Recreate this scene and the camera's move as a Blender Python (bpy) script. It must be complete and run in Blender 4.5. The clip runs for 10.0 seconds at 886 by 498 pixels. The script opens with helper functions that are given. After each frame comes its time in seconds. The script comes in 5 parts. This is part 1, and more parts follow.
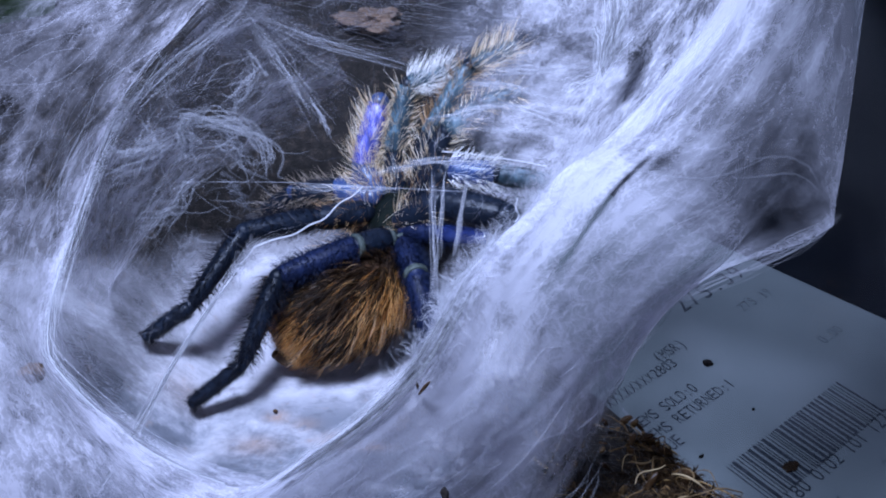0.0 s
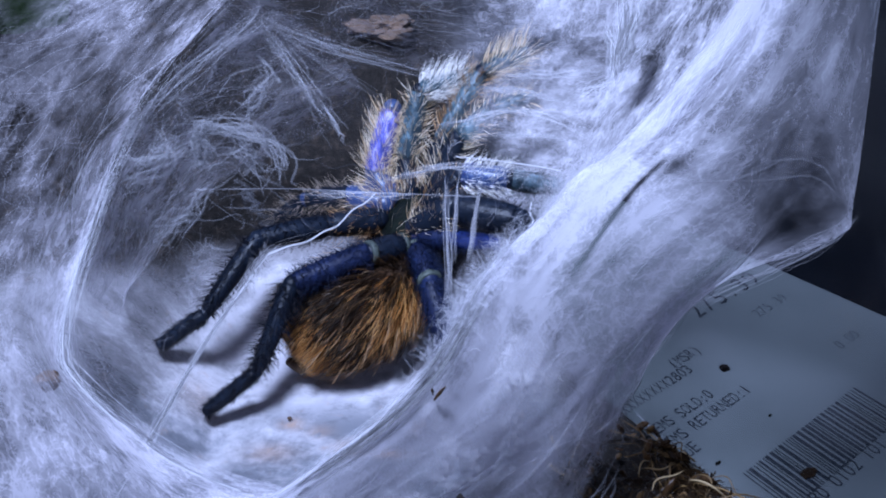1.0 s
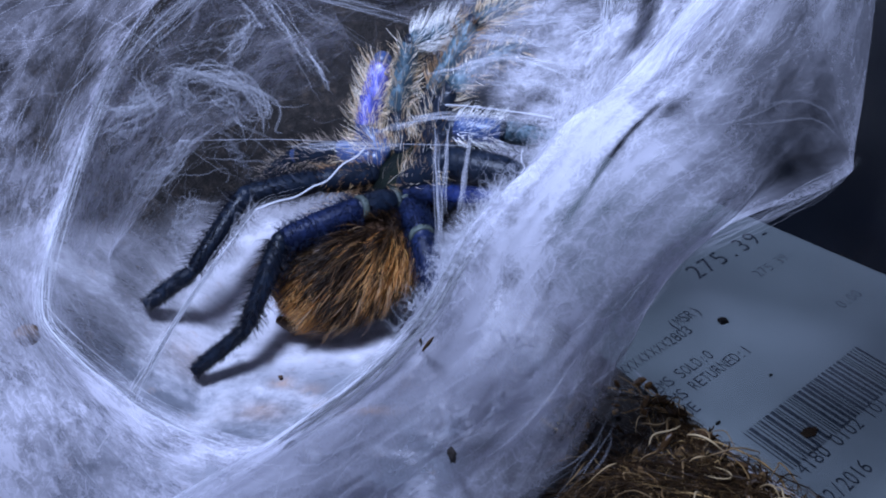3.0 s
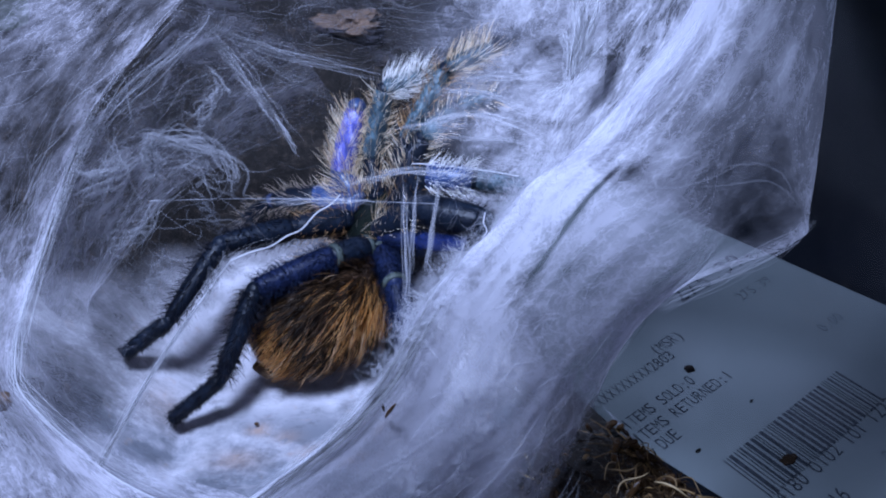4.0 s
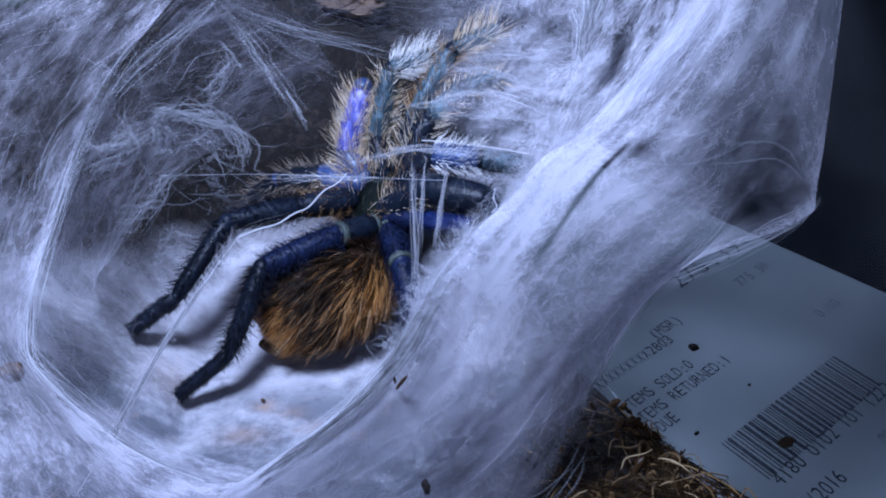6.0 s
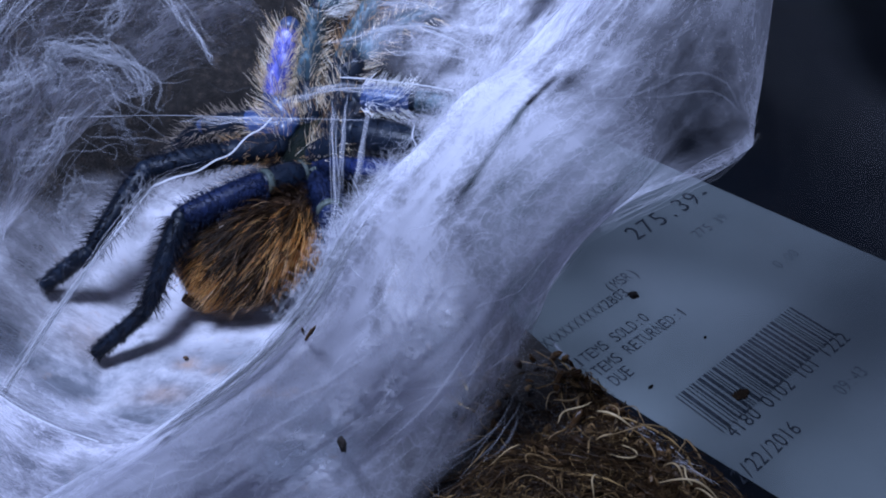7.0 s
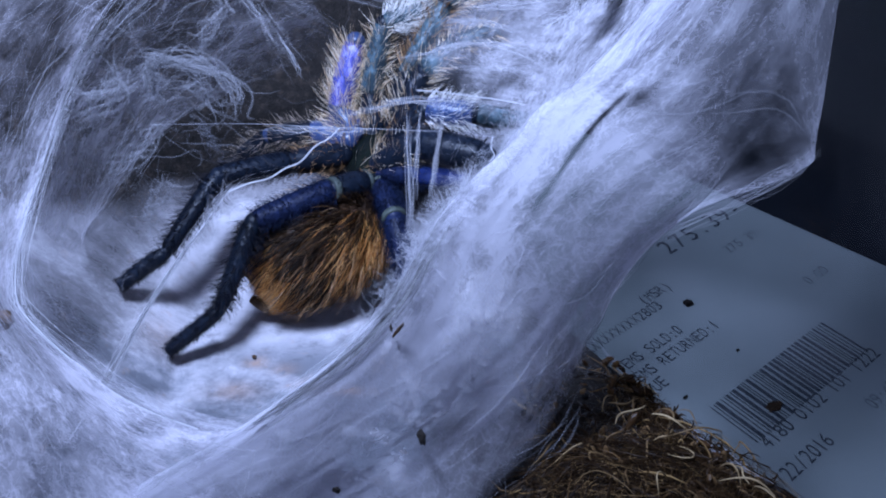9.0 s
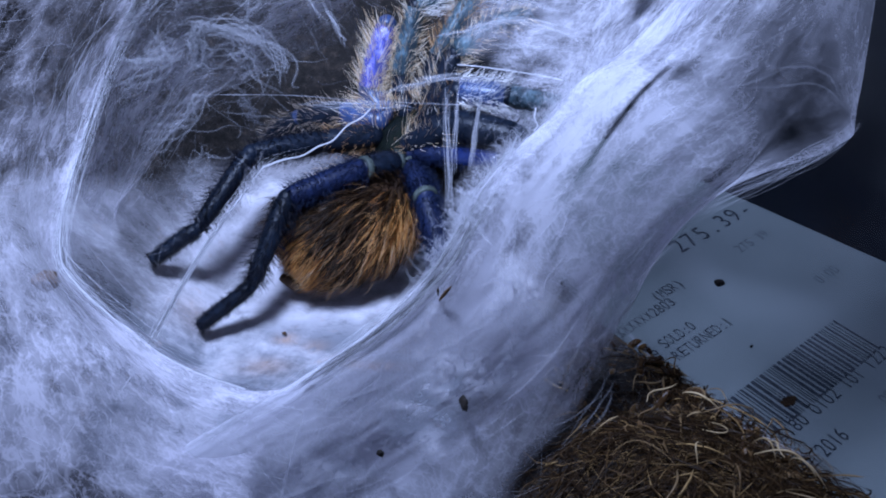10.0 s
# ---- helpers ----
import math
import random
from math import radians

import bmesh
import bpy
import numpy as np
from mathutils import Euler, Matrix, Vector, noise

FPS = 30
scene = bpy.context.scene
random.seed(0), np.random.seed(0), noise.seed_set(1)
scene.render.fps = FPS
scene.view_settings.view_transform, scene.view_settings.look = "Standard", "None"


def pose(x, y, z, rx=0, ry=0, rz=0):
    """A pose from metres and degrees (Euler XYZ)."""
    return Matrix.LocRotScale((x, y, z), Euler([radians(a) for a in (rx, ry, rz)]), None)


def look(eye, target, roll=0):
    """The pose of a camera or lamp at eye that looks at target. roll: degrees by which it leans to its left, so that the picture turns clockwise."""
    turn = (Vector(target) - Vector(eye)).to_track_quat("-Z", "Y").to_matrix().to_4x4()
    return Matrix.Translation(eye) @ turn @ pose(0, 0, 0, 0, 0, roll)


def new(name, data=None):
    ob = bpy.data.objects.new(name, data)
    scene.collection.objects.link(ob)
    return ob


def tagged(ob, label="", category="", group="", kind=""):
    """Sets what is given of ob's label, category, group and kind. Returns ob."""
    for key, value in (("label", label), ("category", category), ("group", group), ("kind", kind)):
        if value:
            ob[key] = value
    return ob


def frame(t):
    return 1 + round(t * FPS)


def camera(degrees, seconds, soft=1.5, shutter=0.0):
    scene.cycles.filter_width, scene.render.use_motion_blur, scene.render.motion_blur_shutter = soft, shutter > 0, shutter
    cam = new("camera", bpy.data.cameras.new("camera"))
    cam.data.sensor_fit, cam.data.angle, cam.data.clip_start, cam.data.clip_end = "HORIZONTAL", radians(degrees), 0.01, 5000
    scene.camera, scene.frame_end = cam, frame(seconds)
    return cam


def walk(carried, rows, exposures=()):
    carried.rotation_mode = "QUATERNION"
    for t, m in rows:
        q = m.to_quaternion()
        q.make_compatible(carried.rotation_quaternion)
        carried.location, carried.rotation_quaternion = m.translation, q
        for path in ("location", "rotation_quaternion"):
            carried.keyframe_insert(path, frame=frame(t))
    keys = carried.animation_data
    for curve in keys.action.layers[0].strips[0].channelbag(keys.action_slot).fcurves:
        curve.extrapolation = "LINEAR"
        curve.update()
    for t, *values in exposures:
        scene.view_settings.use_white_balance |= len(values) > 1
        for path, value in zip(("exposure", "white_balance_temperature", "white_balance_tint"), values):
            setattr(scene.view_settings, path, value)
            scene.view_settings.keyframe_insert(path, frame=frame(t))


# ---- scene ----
cam = camera(50.2, 10.0, 2.0)
# One plan unit is 6.7 mm: the till receipt is 80 mm wide.
S = 0.0067
ROWS = [
    (0.0, 0.0, 0.0, 0.0, -0.02, 1.74, -0.74),
    (0.5, 0.0001, 0.0036, 0.0002, 0.95, 1.86, -0.72),
    (1.0, -0.0032, 0.0058, -0.0066, 0.74, 2.27, -0.38),
    (1.5, 0.0149, 0.0667, -0.068, 0.78, 1.62, -0.33),
    (2.0, 0.0133, 0.0764, -0.0809, 0.83, 1.2, -0.16),
    (3.5, 0.0363, 0.0312, 0.0051, 0.91, 0.46, 0.31),
    (4.0, 0.0849, 0.0234, 0.066, 0.87, 0.56, 0.57),
    (4.5, 0.1327, 0.0469, 0.0833, 0.72, 0.55, 0.77),
    (5.0, 0.1372, 0.0523, 0.0764, 0.53, 0.44, 0.82),
    (6.5, 0.0243, -0.0015, 0.0198, 0.1, -1.06, -0.18),
    (7.0, 0.1541, 0.119, 0.0028, -1.04, -2.33, 0.84),
    (7.5, 0.1548, 0.1163, 0.0067, -0.99, -2.31, 0.96),
    (8.0, 0.1362, 0.1039, 0.003, -0.64, -2.19, 0.79),
    (8.5, 0.0504, 0.0261, 0.0135, -0.52, -1.6, 0.15),
    (9.0, 0.0316, 0.03, -0.0125, -0.51, -1.4, -0.08),
    (9.5, -0.0262, 0.0315, -0.0744, -0.67, -1.04, -0.57),
    (10.0, -0.0597, 0.0177, -0.0969, -0.98, -0.5, -0.81),
]
EYE, TILT, REACH = 14.0, -35.0, 8.5
walk(cam, [(t, pose(0, 0, S * EYE, TILT) @ pose(S * REACH * x, S * REACH * y, S * REACH * z, 90 + pitch, roll, yaw))
           for t, x, y, z, yaw, pitch, roll in ROWS],
     ((0.0, 0.1, 6700, 10), (2.0, 0.05, 6700, 10), (3.5, 0.0, 6550, 10), (4.2, -0.2, 6430, 10), (5.2, -0.22, 6430, 10), (6.5, -0.05, 6500, 10), (7.2, -0.12, 6550, 10), (8.0, -0.13, 6430, 10), (9.0, -0.05, 6370, 10), (10.0, -0.03, 6350, 10)))

# ---- light ----
world = bpy.data.worlds.new("dim_room")
world.use_nodes = True
world.node_tree.nodes["Background"].inputs["Color"].default_value = (0.30, 0.42, 0.85, 1)
world.node_tree.nodes["Background"].inputs["Strength"].default_value = 0.09
scene.world = world


def spot(name, at, to, watts, degrees, blend, radius, colour):
    data = bpy.data.lights.new(name, "SPOT")
    data.energy, data.spot_size, data.spot_blend, data.shadow_soft_size, data.color = watts, radians(degrees), blend, radius * S, colour
    ob = new(name, data)
    ob.matrix_world = look(Vector(at) * S, Vector(to) * S)
    return ob


spot("led_lamp", (-5.5, 8.0, 25.0), (-1.1, 16.2, 4.6), 3.05, 64, 1.0, 2.2, (0.49, 0.622, 1.0))


# ---- small tools ----
rng = np.random.default_rng(7)


def arr(p):
    return np.array(p, dtype=float)


def spline(points, n):
    """A smooth curve through the points, as n places."""
    p = arr(points)
    p = np.vstack([2 * p[:1] - p[1:2], p, 2 * p[-1:] - p[-2:-1]])
    t = np.linspace(0, len(p) - 3 - 1e-9, n)
    i = t.astype(int)
    f = (t - i)[:, None] if p.ndim == 2 else (t - i)[:, None, None]
    a, b, c, d = p[i], p[i + 1], p[i + 2], p[i + 3]
    return 0.5 * (2 * b + (c - a) * f + (2 * a - 5 * b + 4 * c - d) * f ** 2 + (3 * b - a - 3 * c + d) * f ** 3)


def loft(curves, nu, nv):
    """A grid (nu, nv, 3) on the smooth surface through the curves."""
    rows = np.stack([spline(c, nu) for c in curves])
    return spline(rows, nv).transpose(1, 0, 2)


def lattice(i, j, k):
    h = np.sin(i * 127.1 + j * 311.7 + k * 74.7) * 43758.5453
    return h - np.floor(h)


def rough(p, scale, octaves=3):
    """Soft noise from -1 to 1 at the places p (..., 3)."""
    total, weight, out = 0.0, 1.0, np.zeros(p.shape[:-1])
    for o in range(octaves):
        q = p * scale * 2.03 ** o + 17.3 * o
        c = np.floor(q)
        f = q - c
        f = f * f * (3 - 2 * f)
        v = 0
        for dx in (0, 1):
            for dy in (0, 1):
                for dz in (0, 1):
                    w = (f[..., 0] if dx else 1 - f[..., 0]) * (f[..., 1] if dy else 1 - f[..., 1]) * (f[..., 2] if dz else 1 - f[..., 2])
                    v = v + w * lattice(c[..., 0] + dx, c[..., 1] + dy, c[..., 2] + dz)
        out += weight * (2 * v - 1)
        total += weight
        weight *= 0.5
    return out / total


def unit(v):
    return v / np.maximum(np.linalg.norm(v, axis=-1, keepdims=True), 1e-9)


def smooth(a, b, x):
    t = np.clip((x - a) / (b - a), 0, 1)
    return t * t * (3 - 2 * t)


def thing(name, base, label, category, group="", kind=""):
    """An Empty at the thing's base."""
    ob = new(name)
    ob.empty_display_size = 0.005
    ob.location = Vector(base) * S
    return tagged(ob, label, category, group, kind)


def raw(name, verts, faces, material, parent=None, label="", is_smooth=True, uv=None, floats=None):
    """One mesh object from arrays in plan units."""
    mesh = bpy.data.meshes.new(name)
    verts = (np.asarray(verts, dtype=np.float64) * S).astype(np.float32)
    faces = np.asarray(faces, dtype=np.int32)
    k = faces.shape[1]
    mesh.vertices.add(len(verts))
    mesh.vertices.foreach_set("co", verts.ravel())
    mesh.loops.add(faces.size)
    mesh.loops.foreach_set("vertex_index", faces.ravel())
    mesh.polygons.add(len(faces))
    mesh.polygons.foreach_set("loop_start", np.arange(0, faces.size, k, dtype=np.int32))
    mesh.polygons.foreach_set("use_smooth", np.full(len(faces), is_smooth))
    if uv is not None:
        layer = mesh.uv_layers.new(name="UVMap")
        layer.data.foreach_set("uv", np.asarray(uv, dtype=np.float32)[faces.ravel()].ravel())
    for key, values in (floats or {}).items():
        mesh.attributes.new(key, "FLOAT", "POINT").data.foreach_set("value", np.asarray(values, dtype=np.float32).ravel())
    mesh.update(calc_edges=True)
    mesh.validate()
    if material:
        mesh.materials.append(material)
    ob = new(name, mesh)
    if parent:
        ob.parent = parent
        if parent.type == "EMPTY":
            ob.matrix_parent_inverse = Matrix.Translation(-parent.location)
    if label:
        tagged(ob, label)
    return ob


def part(name, bm, material, parent=None, label="", is_smooth=False):
    """One mesh object from a bmesh in plan units."""
    bmesh.ops.scale(bm, vec=(S, S, S), verts=bm.verts)
    mesh = bpy.data.meshes.new(name)
    bm.to_mesh(mesh)
    bm.free()
    for f in mesh.polygons:
        f.use_smooth = is_smooth
    mesh.materials.append(material)
    ob = new(name, mesh)
    if parent:
        ob.parent = parent
        if parent.type == "EMPTY":
            ob.matrix_parent_inverse = Matrix.Translation(-parent.location)
    if label:
        tagged(ob, label)
    return ob


def grid_faces(nu, nv):
    i = np.arange(nu * nv).reshape(nu, nv)
    return np.stack([i[:-1, :-1], i[1:, :-1], i[1:, 1:], i[:-1, 1:]], -1).reshape(-1, 4)


def grid_uv(nu, nv):
    u, v = np.meshgrid(np.linspace(0, 1, nu), np.linspace(0, 1, nv), indexing="ij")
    return u, v


def normals(g):
    return unit(np.cross(np.gradient(g, axis=0), np.gradient(g, axis=1)))


def tube_arrays(paths, radii, sides):
    """Tubes round paths (n, m, 3) with radii (n, m)."""
    paths = np.asarray(paths, dtype=float)
    n, m, _ = paths.shape
    radii = np.broadcast_to(np.asarray(radii, dtype=float), (n, m))
    tan = unit(np.gradient(paths, axis=1))
    mean = unit(paths[:, -1] - paths[:, 0] + 1e-6)
    ref = np.where(np.abs(mean[:, 2:3]) > 0.8, arr([[1.0, 0, 0]]), arr([[0, 0, 1.0]]))[:, None, :]
    a = unit(np.cross(tan, ref))
    b = np.cross(tan, a)
    ang = np.arange(sides) * 2 * np.pi / sides
    ring = a[:, :, None] * np.cos(ang)[:, None] + b[:, :, None] * np.sin(ang)[:, None]
    verts = paths[:, :, None] + ring * radii[:, :, None, None]
    i = np.arange(n * m * sides).reshape(n, m, sides)
    nxt = np.roll(i, -1, axis=2)
    faces = np.stack([i[:, :-1], nxt[:, :-1], nxt[:, 1:], i[:, 1:]], -1).reshape(-1, 4)
    return verts.reshape(-1, 3), faces


def tubes(name, paths, radii, material, parent=None, label="", sides=3):
    v, f = tube_arrays(paths, radii, sides)
    return raw(name, v, f, material, parent, label)


# ---- materials ----
def material(name):
    m = bpy.data.materials.new(name)
    m.use_nodes = True
    nodes = m.node_tree.nodes
    return m, nodes, m.node_tree.links, nodes["Principled BSDF"], nodes["Material Output"]


def node(nodes, kind, **values):
    n = nodes.new(kind)
    for key, value in values.items():
        n.inputs[key.replace("_", " ")].default_value = value
    return n


def ramp(nodes, links, source, stops):
    n = nodes.new("ShaderNodeValToRGB")
    e = n.color_ramp.elements
    e[0].position, e[0].color = stops[0][0], (*stops[0][1], 1)
    e[1].position, e[1].color = stops[-1][0], (*stops[-1][1], 1)
    for at, colour in stops[1:-1]:
        e.new(at).color = (*colour, 1)
    links.new(source, n.inputs["Fac"])
    return n.outputs["Color"]


def grey(v):
    return (v, v, v)


def math_node(nodes, links, op, a, b=None, clamp=False):
    n = nodes.new("ShaderNodeMath")
    n.operation, n.use_clamp = op, clamp
    for slot, value in zip(n.inputs, (a, b)):
        if value is None:
            continue
        if isinstance(value, (int, float)):
            slot.default_value = value
        else:
            links.new(value, slot)
    return n.outputs[0]


def noisy(name, stops, scale, roughness=0.8, bump=0.3, detail=8.0, spec=0.3, metallic=0.0, stretch=(1, 1, 1)):
    """A surface whose colour runs through the stops with noise; scale in features per metre."""
    m, nodes, links, bsdf, out = material(name)
    co = nodes.new("ShaderNodeTexCoord")
    mapping = nodes.new("ShaderNodeMapping")
    mapping.inputs["Scale"].default_value = stretch
    links.new(co.outputs["Object"], mapping.inputs["Vector"])
    n = node(nodes, "ShaderNodeTexNoise", Scale=scale, Detail=detail, Roughness=0.65)
    links.new(mapping.outputs[0], n.inputs["Vector"])
    links.new(ramp(nodes, links, n.outputs["Fac"], stops), bsdf.inputs["Base Color"])
    fine = node(nodes, "ShaderNodeTexNoise", Scale=scale * 4, Detail=4.0)
    links.new(mapping.outputs[0], fine.inputs["Vector"])
    b = node(nodes, "ShaderNodeBump", Strength=bump, Distance=0.0006)
    links.new(fine.outputs["Fac"], b.inputs["Height"])
    links.new(b.outputs[0], bsdf.inputs["Normal"])
    bsdf.inputs["Roughness"].default_value = roughness
    bsdf.inputs["Specular IOR Level"].default_value = spec
    bsdf.inputs["Metallic"].default_value = metallic
    return m


def silk_film(name, along, across, colour=(0.82, 0.80, 0.88), contrast=5.0, dark=0.74, swirl=0.3, stained=False, back=0.42, fan=0.4, relief=0.15, lace=0.35, mesh=2.2):
    """Felted silk film: its fibres run along u (in plan units); the attribute 'cover' says how much of the ground it hides."""
    m, nodes, links, bsdf, out = material(name)
    nodes.remove(bsdf)
    uv = nodes.new("ShaderNodeUVMap")
    uv.uv_map = "UVMap"
    total = None
    for sx, sy, turn, weight, detail in ((along, across, 0.05, 0.24, 5.0), (along * 0.9, across * 0.6, 0.10 + fan, 0.22, 4.0), (along * 1.2, across * 0.9, -0.05 - fan, 0.20, 4.0), (0.75, 0.9, 0.5, 0.34, 7.0)):
        mp = nodes.new("ShaderNodeMapping")
        mp.inputs["Scale"].default_value = (sx, sy, 1)
        mp.inputs["Rotation"].default_value = (0, 0, turn)
        links.new(uv.outputs[0], mp.inputs["Vector"])
        n = node(nodes, "ShaderNodeTexNoise", Scale=1.0, Detail=detail, Roughness=0.55, Distortion=swirl)
        links.new(mp.outputs[0], n.inputs["Vector"])
        part_ = math_node(nodes, links, "MULTIPLY", n.outputs["Fac"], weight)
        total = part_ if total is None else math_node(nodes, links, "ADD", total, part_)
    cover = nodes.new("ShaderNodeAttribute")
    cover.attribute_name = "cover"
    swing = math_node(nodes, links, "ADD", math_node(nodes, links, "MULTIPLY", math_node(nodes, links, "SUBTRACT", total, 0.5), contrast), 1.0)
    # fine threads drawn out of the felt in all directions
    web = None
    for size, stretch, turn in ((mesh, 0.45, 0.3), (mesh * 2.1, 0.5, -0.5), (mesh * 4.3, 0.6, 0.9)):
        mp = nodes.new("ShaderNodeMapping")
        mp.inputs["Scale"].default_value = (size * stretch, size, 1)
        mp.inputs["Rotation"].default_value = (0, 0, turn)
        links.new(uv.outputs[0], mp.inputs["Vector"])
        n = node(nodes, "ShaderNodeTexNoise", Scale=1.0, Detail=3.0, Roughness=0.45, Distortion=1.1)
        links.new(mp.outputs[0], n.inputs["Vector"])
        off = math_node(nodes, links, "ABSOLUTE", math_node(nodes, links, "SUBTRACT", n.outputs["Fac"], 0.5))
        line = nodes.new("ShaderNodeMapRange")
        line.interpolation_type = "SMOOTHSTEP"
        for key, v in (("From Min", 0.0), ("From Max", 0.045), ("To Min", 1.0), ("To Max", 0.0)):
            line.inputs[key].default_value = v
        links.new(off, line.inputs["Value"])
        web = line.outputs[0] if web is None else math_node(nodes, links, "ADD", web, line.outputs[0])
    drawn = math_node(nodes, links, "MULTIPLY", math_node(nodes, links, "MULTIPLY", web, lace), math_node(nodes, links, "MULTIPLY", cover.outputs["Fac"], 1.5, True))
    felt = math_node(nodes, links, "ADD", math_node(nodes, links, "MULTIPLY", cover.outputs["Fac"], swing, True), drawn, True)
    light = math_node(nodes, links, "ADD", total, math_node(nodes, links, "MULTIPLY", web, 0.12 * lace))
    tone = ramp(nodes, links, light, [(0.38, tuple(c * dark for c in colour)), (0.6, colour)])
    if stained:
        stain = nodes.new("ShaderNodeAttribute")
        stain.attribute_name = "stain"
        co = nodes.new("ShaderNodeTexCoord")
        fleck = node(nodes, "ShaderNodeTexNoise", Scale=420.0, Detail=6.0, Roughness=0.65)
        links.new(co.outputs["Object"], fleck.inputs["Vector"])
        spots = math_node(nodes, links, "MULTIPLY", math_node(nodes, links, "ADD", fleck.outputs["Fac"], -0.60, True), 2.2, True)
        mark = math_node(nodes, links, "MULTIPLY", stain.outputs["Fac"], math_node(nodes, links, "MULTIPLY", math_node(nodes, links, "ADD", fleck.outputs["Fac"], -0.30, True), 6.0, True))
        # grey patches mixed into the silk's colour towards the front of the floor
        front_grey = nodes.new("ShaderNodeAttribute")
        front_grey.attribute_name = "front_grey"
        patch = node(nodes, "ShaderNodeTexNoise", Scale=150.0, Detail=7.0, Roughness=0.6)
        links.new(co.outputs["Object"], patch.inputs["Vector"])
        greyed = nodes.new("ShaderNodeMix")
        greyed.data_type = "RGBA"
        links.new(math_node(nodes, links, "MULTIPLY", front_grey.outputs["Fac"], math_node(nodes, links, "MULTIPLY", math_node(nodes, links, "ADD", patch.outputs["Fac"], -0.33, True), 4.5, True)), greyed.inputs["Factor"])
        links.new(tone, greyed.inputs["A"])
        greyed.inputs["B"].default_value = (0.19, 0.20, 0.23, 1)
        tone = greyed.outputs["Result"]
        mix = nodes.new("ShaderNodeMix")
        mix.data_type = "RGBA"
        links.new(math_node(nodes, links, "ADD", spots, mark, True), mix.inputs["Factor"])
        links.new(tone, mix.inputs["A"])
        mix.inputs["B"].default_value = (0.46, 0.25, 0.13, 1)
        tone = mix.outputs["Result"]
    bump = node(nodes, "ShaderNodeBump", Strength=relief, Distance=0.0004)
    links.new(total, bump.inputs["Height"])
    diffuse = nodes.new("ShaderNodeBsdfDiffuse")
    through_light = nodes.new("ShaderNodeBsdfTranslucent")
    for n in (diffuse, through_light):
        links.new(tone, n.inputs["Color"])
        links.new(bump.outputs[0], n.inputs["Normal"])
    body = nodes.new("ShaderNodeMixShader")
    body.inputs[0].default_value = back
    links.new(diffuse.outputs[0], body.inputs[1])
    links.new(through_light.outputs[0], body.inputs[2])
    clear = nodes.new("ShaderNodeBsdfTransparent")
    mix = nodes.new("ShaderNodeMixShader")
    links.new(felt, mix.inputs[0])
    links.new(clear.outputs[0], mix.inputs[1])
    links.new(body.outputs[0], mix.inputs[2])
    links.new(mix.outputs[0], out.inputs["Surface"])
    return m


def silk_thread(name, colour=(0.82, 0.82, 0.88), gloss=0.15, body=0.5):
    m, nodes, links, bsdf, out = material(name)
    bsdf.inputs["Base Color"].default_value = (*colour, 1)
    bsdf.inputs["Roughness"].default_value = 0.45
    bsdf.inputs["Specular IOR Level"].default_value = gloss
    t = nodes.new("ShaderNodeBsdfTranslucent")
    t.inputs["Color"].default_value = (*colour, 1)
    mix = nodes.new("ShaderNodeMixShader")
    mix.inputs[0].default_value = 0.4
    links.new(bsdf.outputs[0], mix.inputs[1])
    links.new(t.outputs[0], mix.inputs[2])
    clear = nodes.new("ShaderNodeBsdfTransparent")
    fine = nodes.new("ShaderNodeMixShader")
    fine.inputs[0].default_value = body
    links.new(clear.outputs[0], fine.inputs[1])
    links.new(mix.outputs[0], fine.inputs[2])
    links.new(fine.outputs[0], out.inputs["Surface"])
    return m


def hair_material(name, stops, gloss=0.4):
    m, nodes, links, bsdf, out = material(name)
    geo = nodes.new("ShaderNodeNewGeometry")
    links.new(ramp(nodes, links, geo.outputs["Random Per Island"], stops), bsdf.inputs["Base Color"])
    bsdf.inputs["Roughness"].default_value = 0.4
    bsdf.inputs["Specular IOR Level"].default_value = gloss
    return m


SOIL = noisy("damp_coconut_soil", [(0.3, (0.008, 0.007, 0.006)), (0.55, (0.022, 0.018, 0.016)), (0.75, (0.07, 0.052, 0.040))], 700, 0.9, 0.9)
FIBRE = hair_material("coconut_fibre", [(0.0, (0.008, 0.004, 0.002)), (0.6, (0.034, 0.018, 0.008)), (0.88, (0.10, 0.055, 0.022)), (1.0, (0.30, 0.19, 0.08))], 0.12)
STRAW = hair_material("straw_fibre", [(0.0, (0.12, 0.07, 0.03)), (0.6, (0.24, 0.16, 0.08)), (1.0, (0.46, 0.34, 0.19))], 0.2)
SHEET = silk_film("felted_silk", 0.5, 4.0, (0.74, 0.725, 0.80), contrast=6.5, back=0.5, fan=0.3, relief=0.4, lace=0.20, mesh=2.6)
FLOOR_SILK = silk_film("trodden_silk", 1.6, 2.6, (0.66, 0.64, 0.69), contrast=3.0, dark=0.62, swirl=0.8, stained=True, back=0.2, relief=0.35, lace=0.1)
BANK = silk_film("bank_silk", 1.2, 3.0, (0.74, 0.71, 0.79), contrast=11.0, swirl=0.8, fan=0.6)
LACE = silk_film("silk_lace", 1.1, 2.6, contrast=7.0, swirl=1.2, fan=0.8)
VEIL = silk_film("thin_silk_veil", 0.8, 3.4, contrast=11.0, swirl=0.9, fan=0.7)
THREAD = silk_thread("silk_thread")
FAINT = silk_thread("faint_silk_thread", body=0.3)
MIST = silk_thread("silk_mist", gloss=0.0, body=0.055)
WISP = silk_thread("silk_wisp", gloss=0.0, body=0.11)
CORD = silk_thread("silk_cord", (0.86, 0.86, 0.9), 0.15, 0.7)
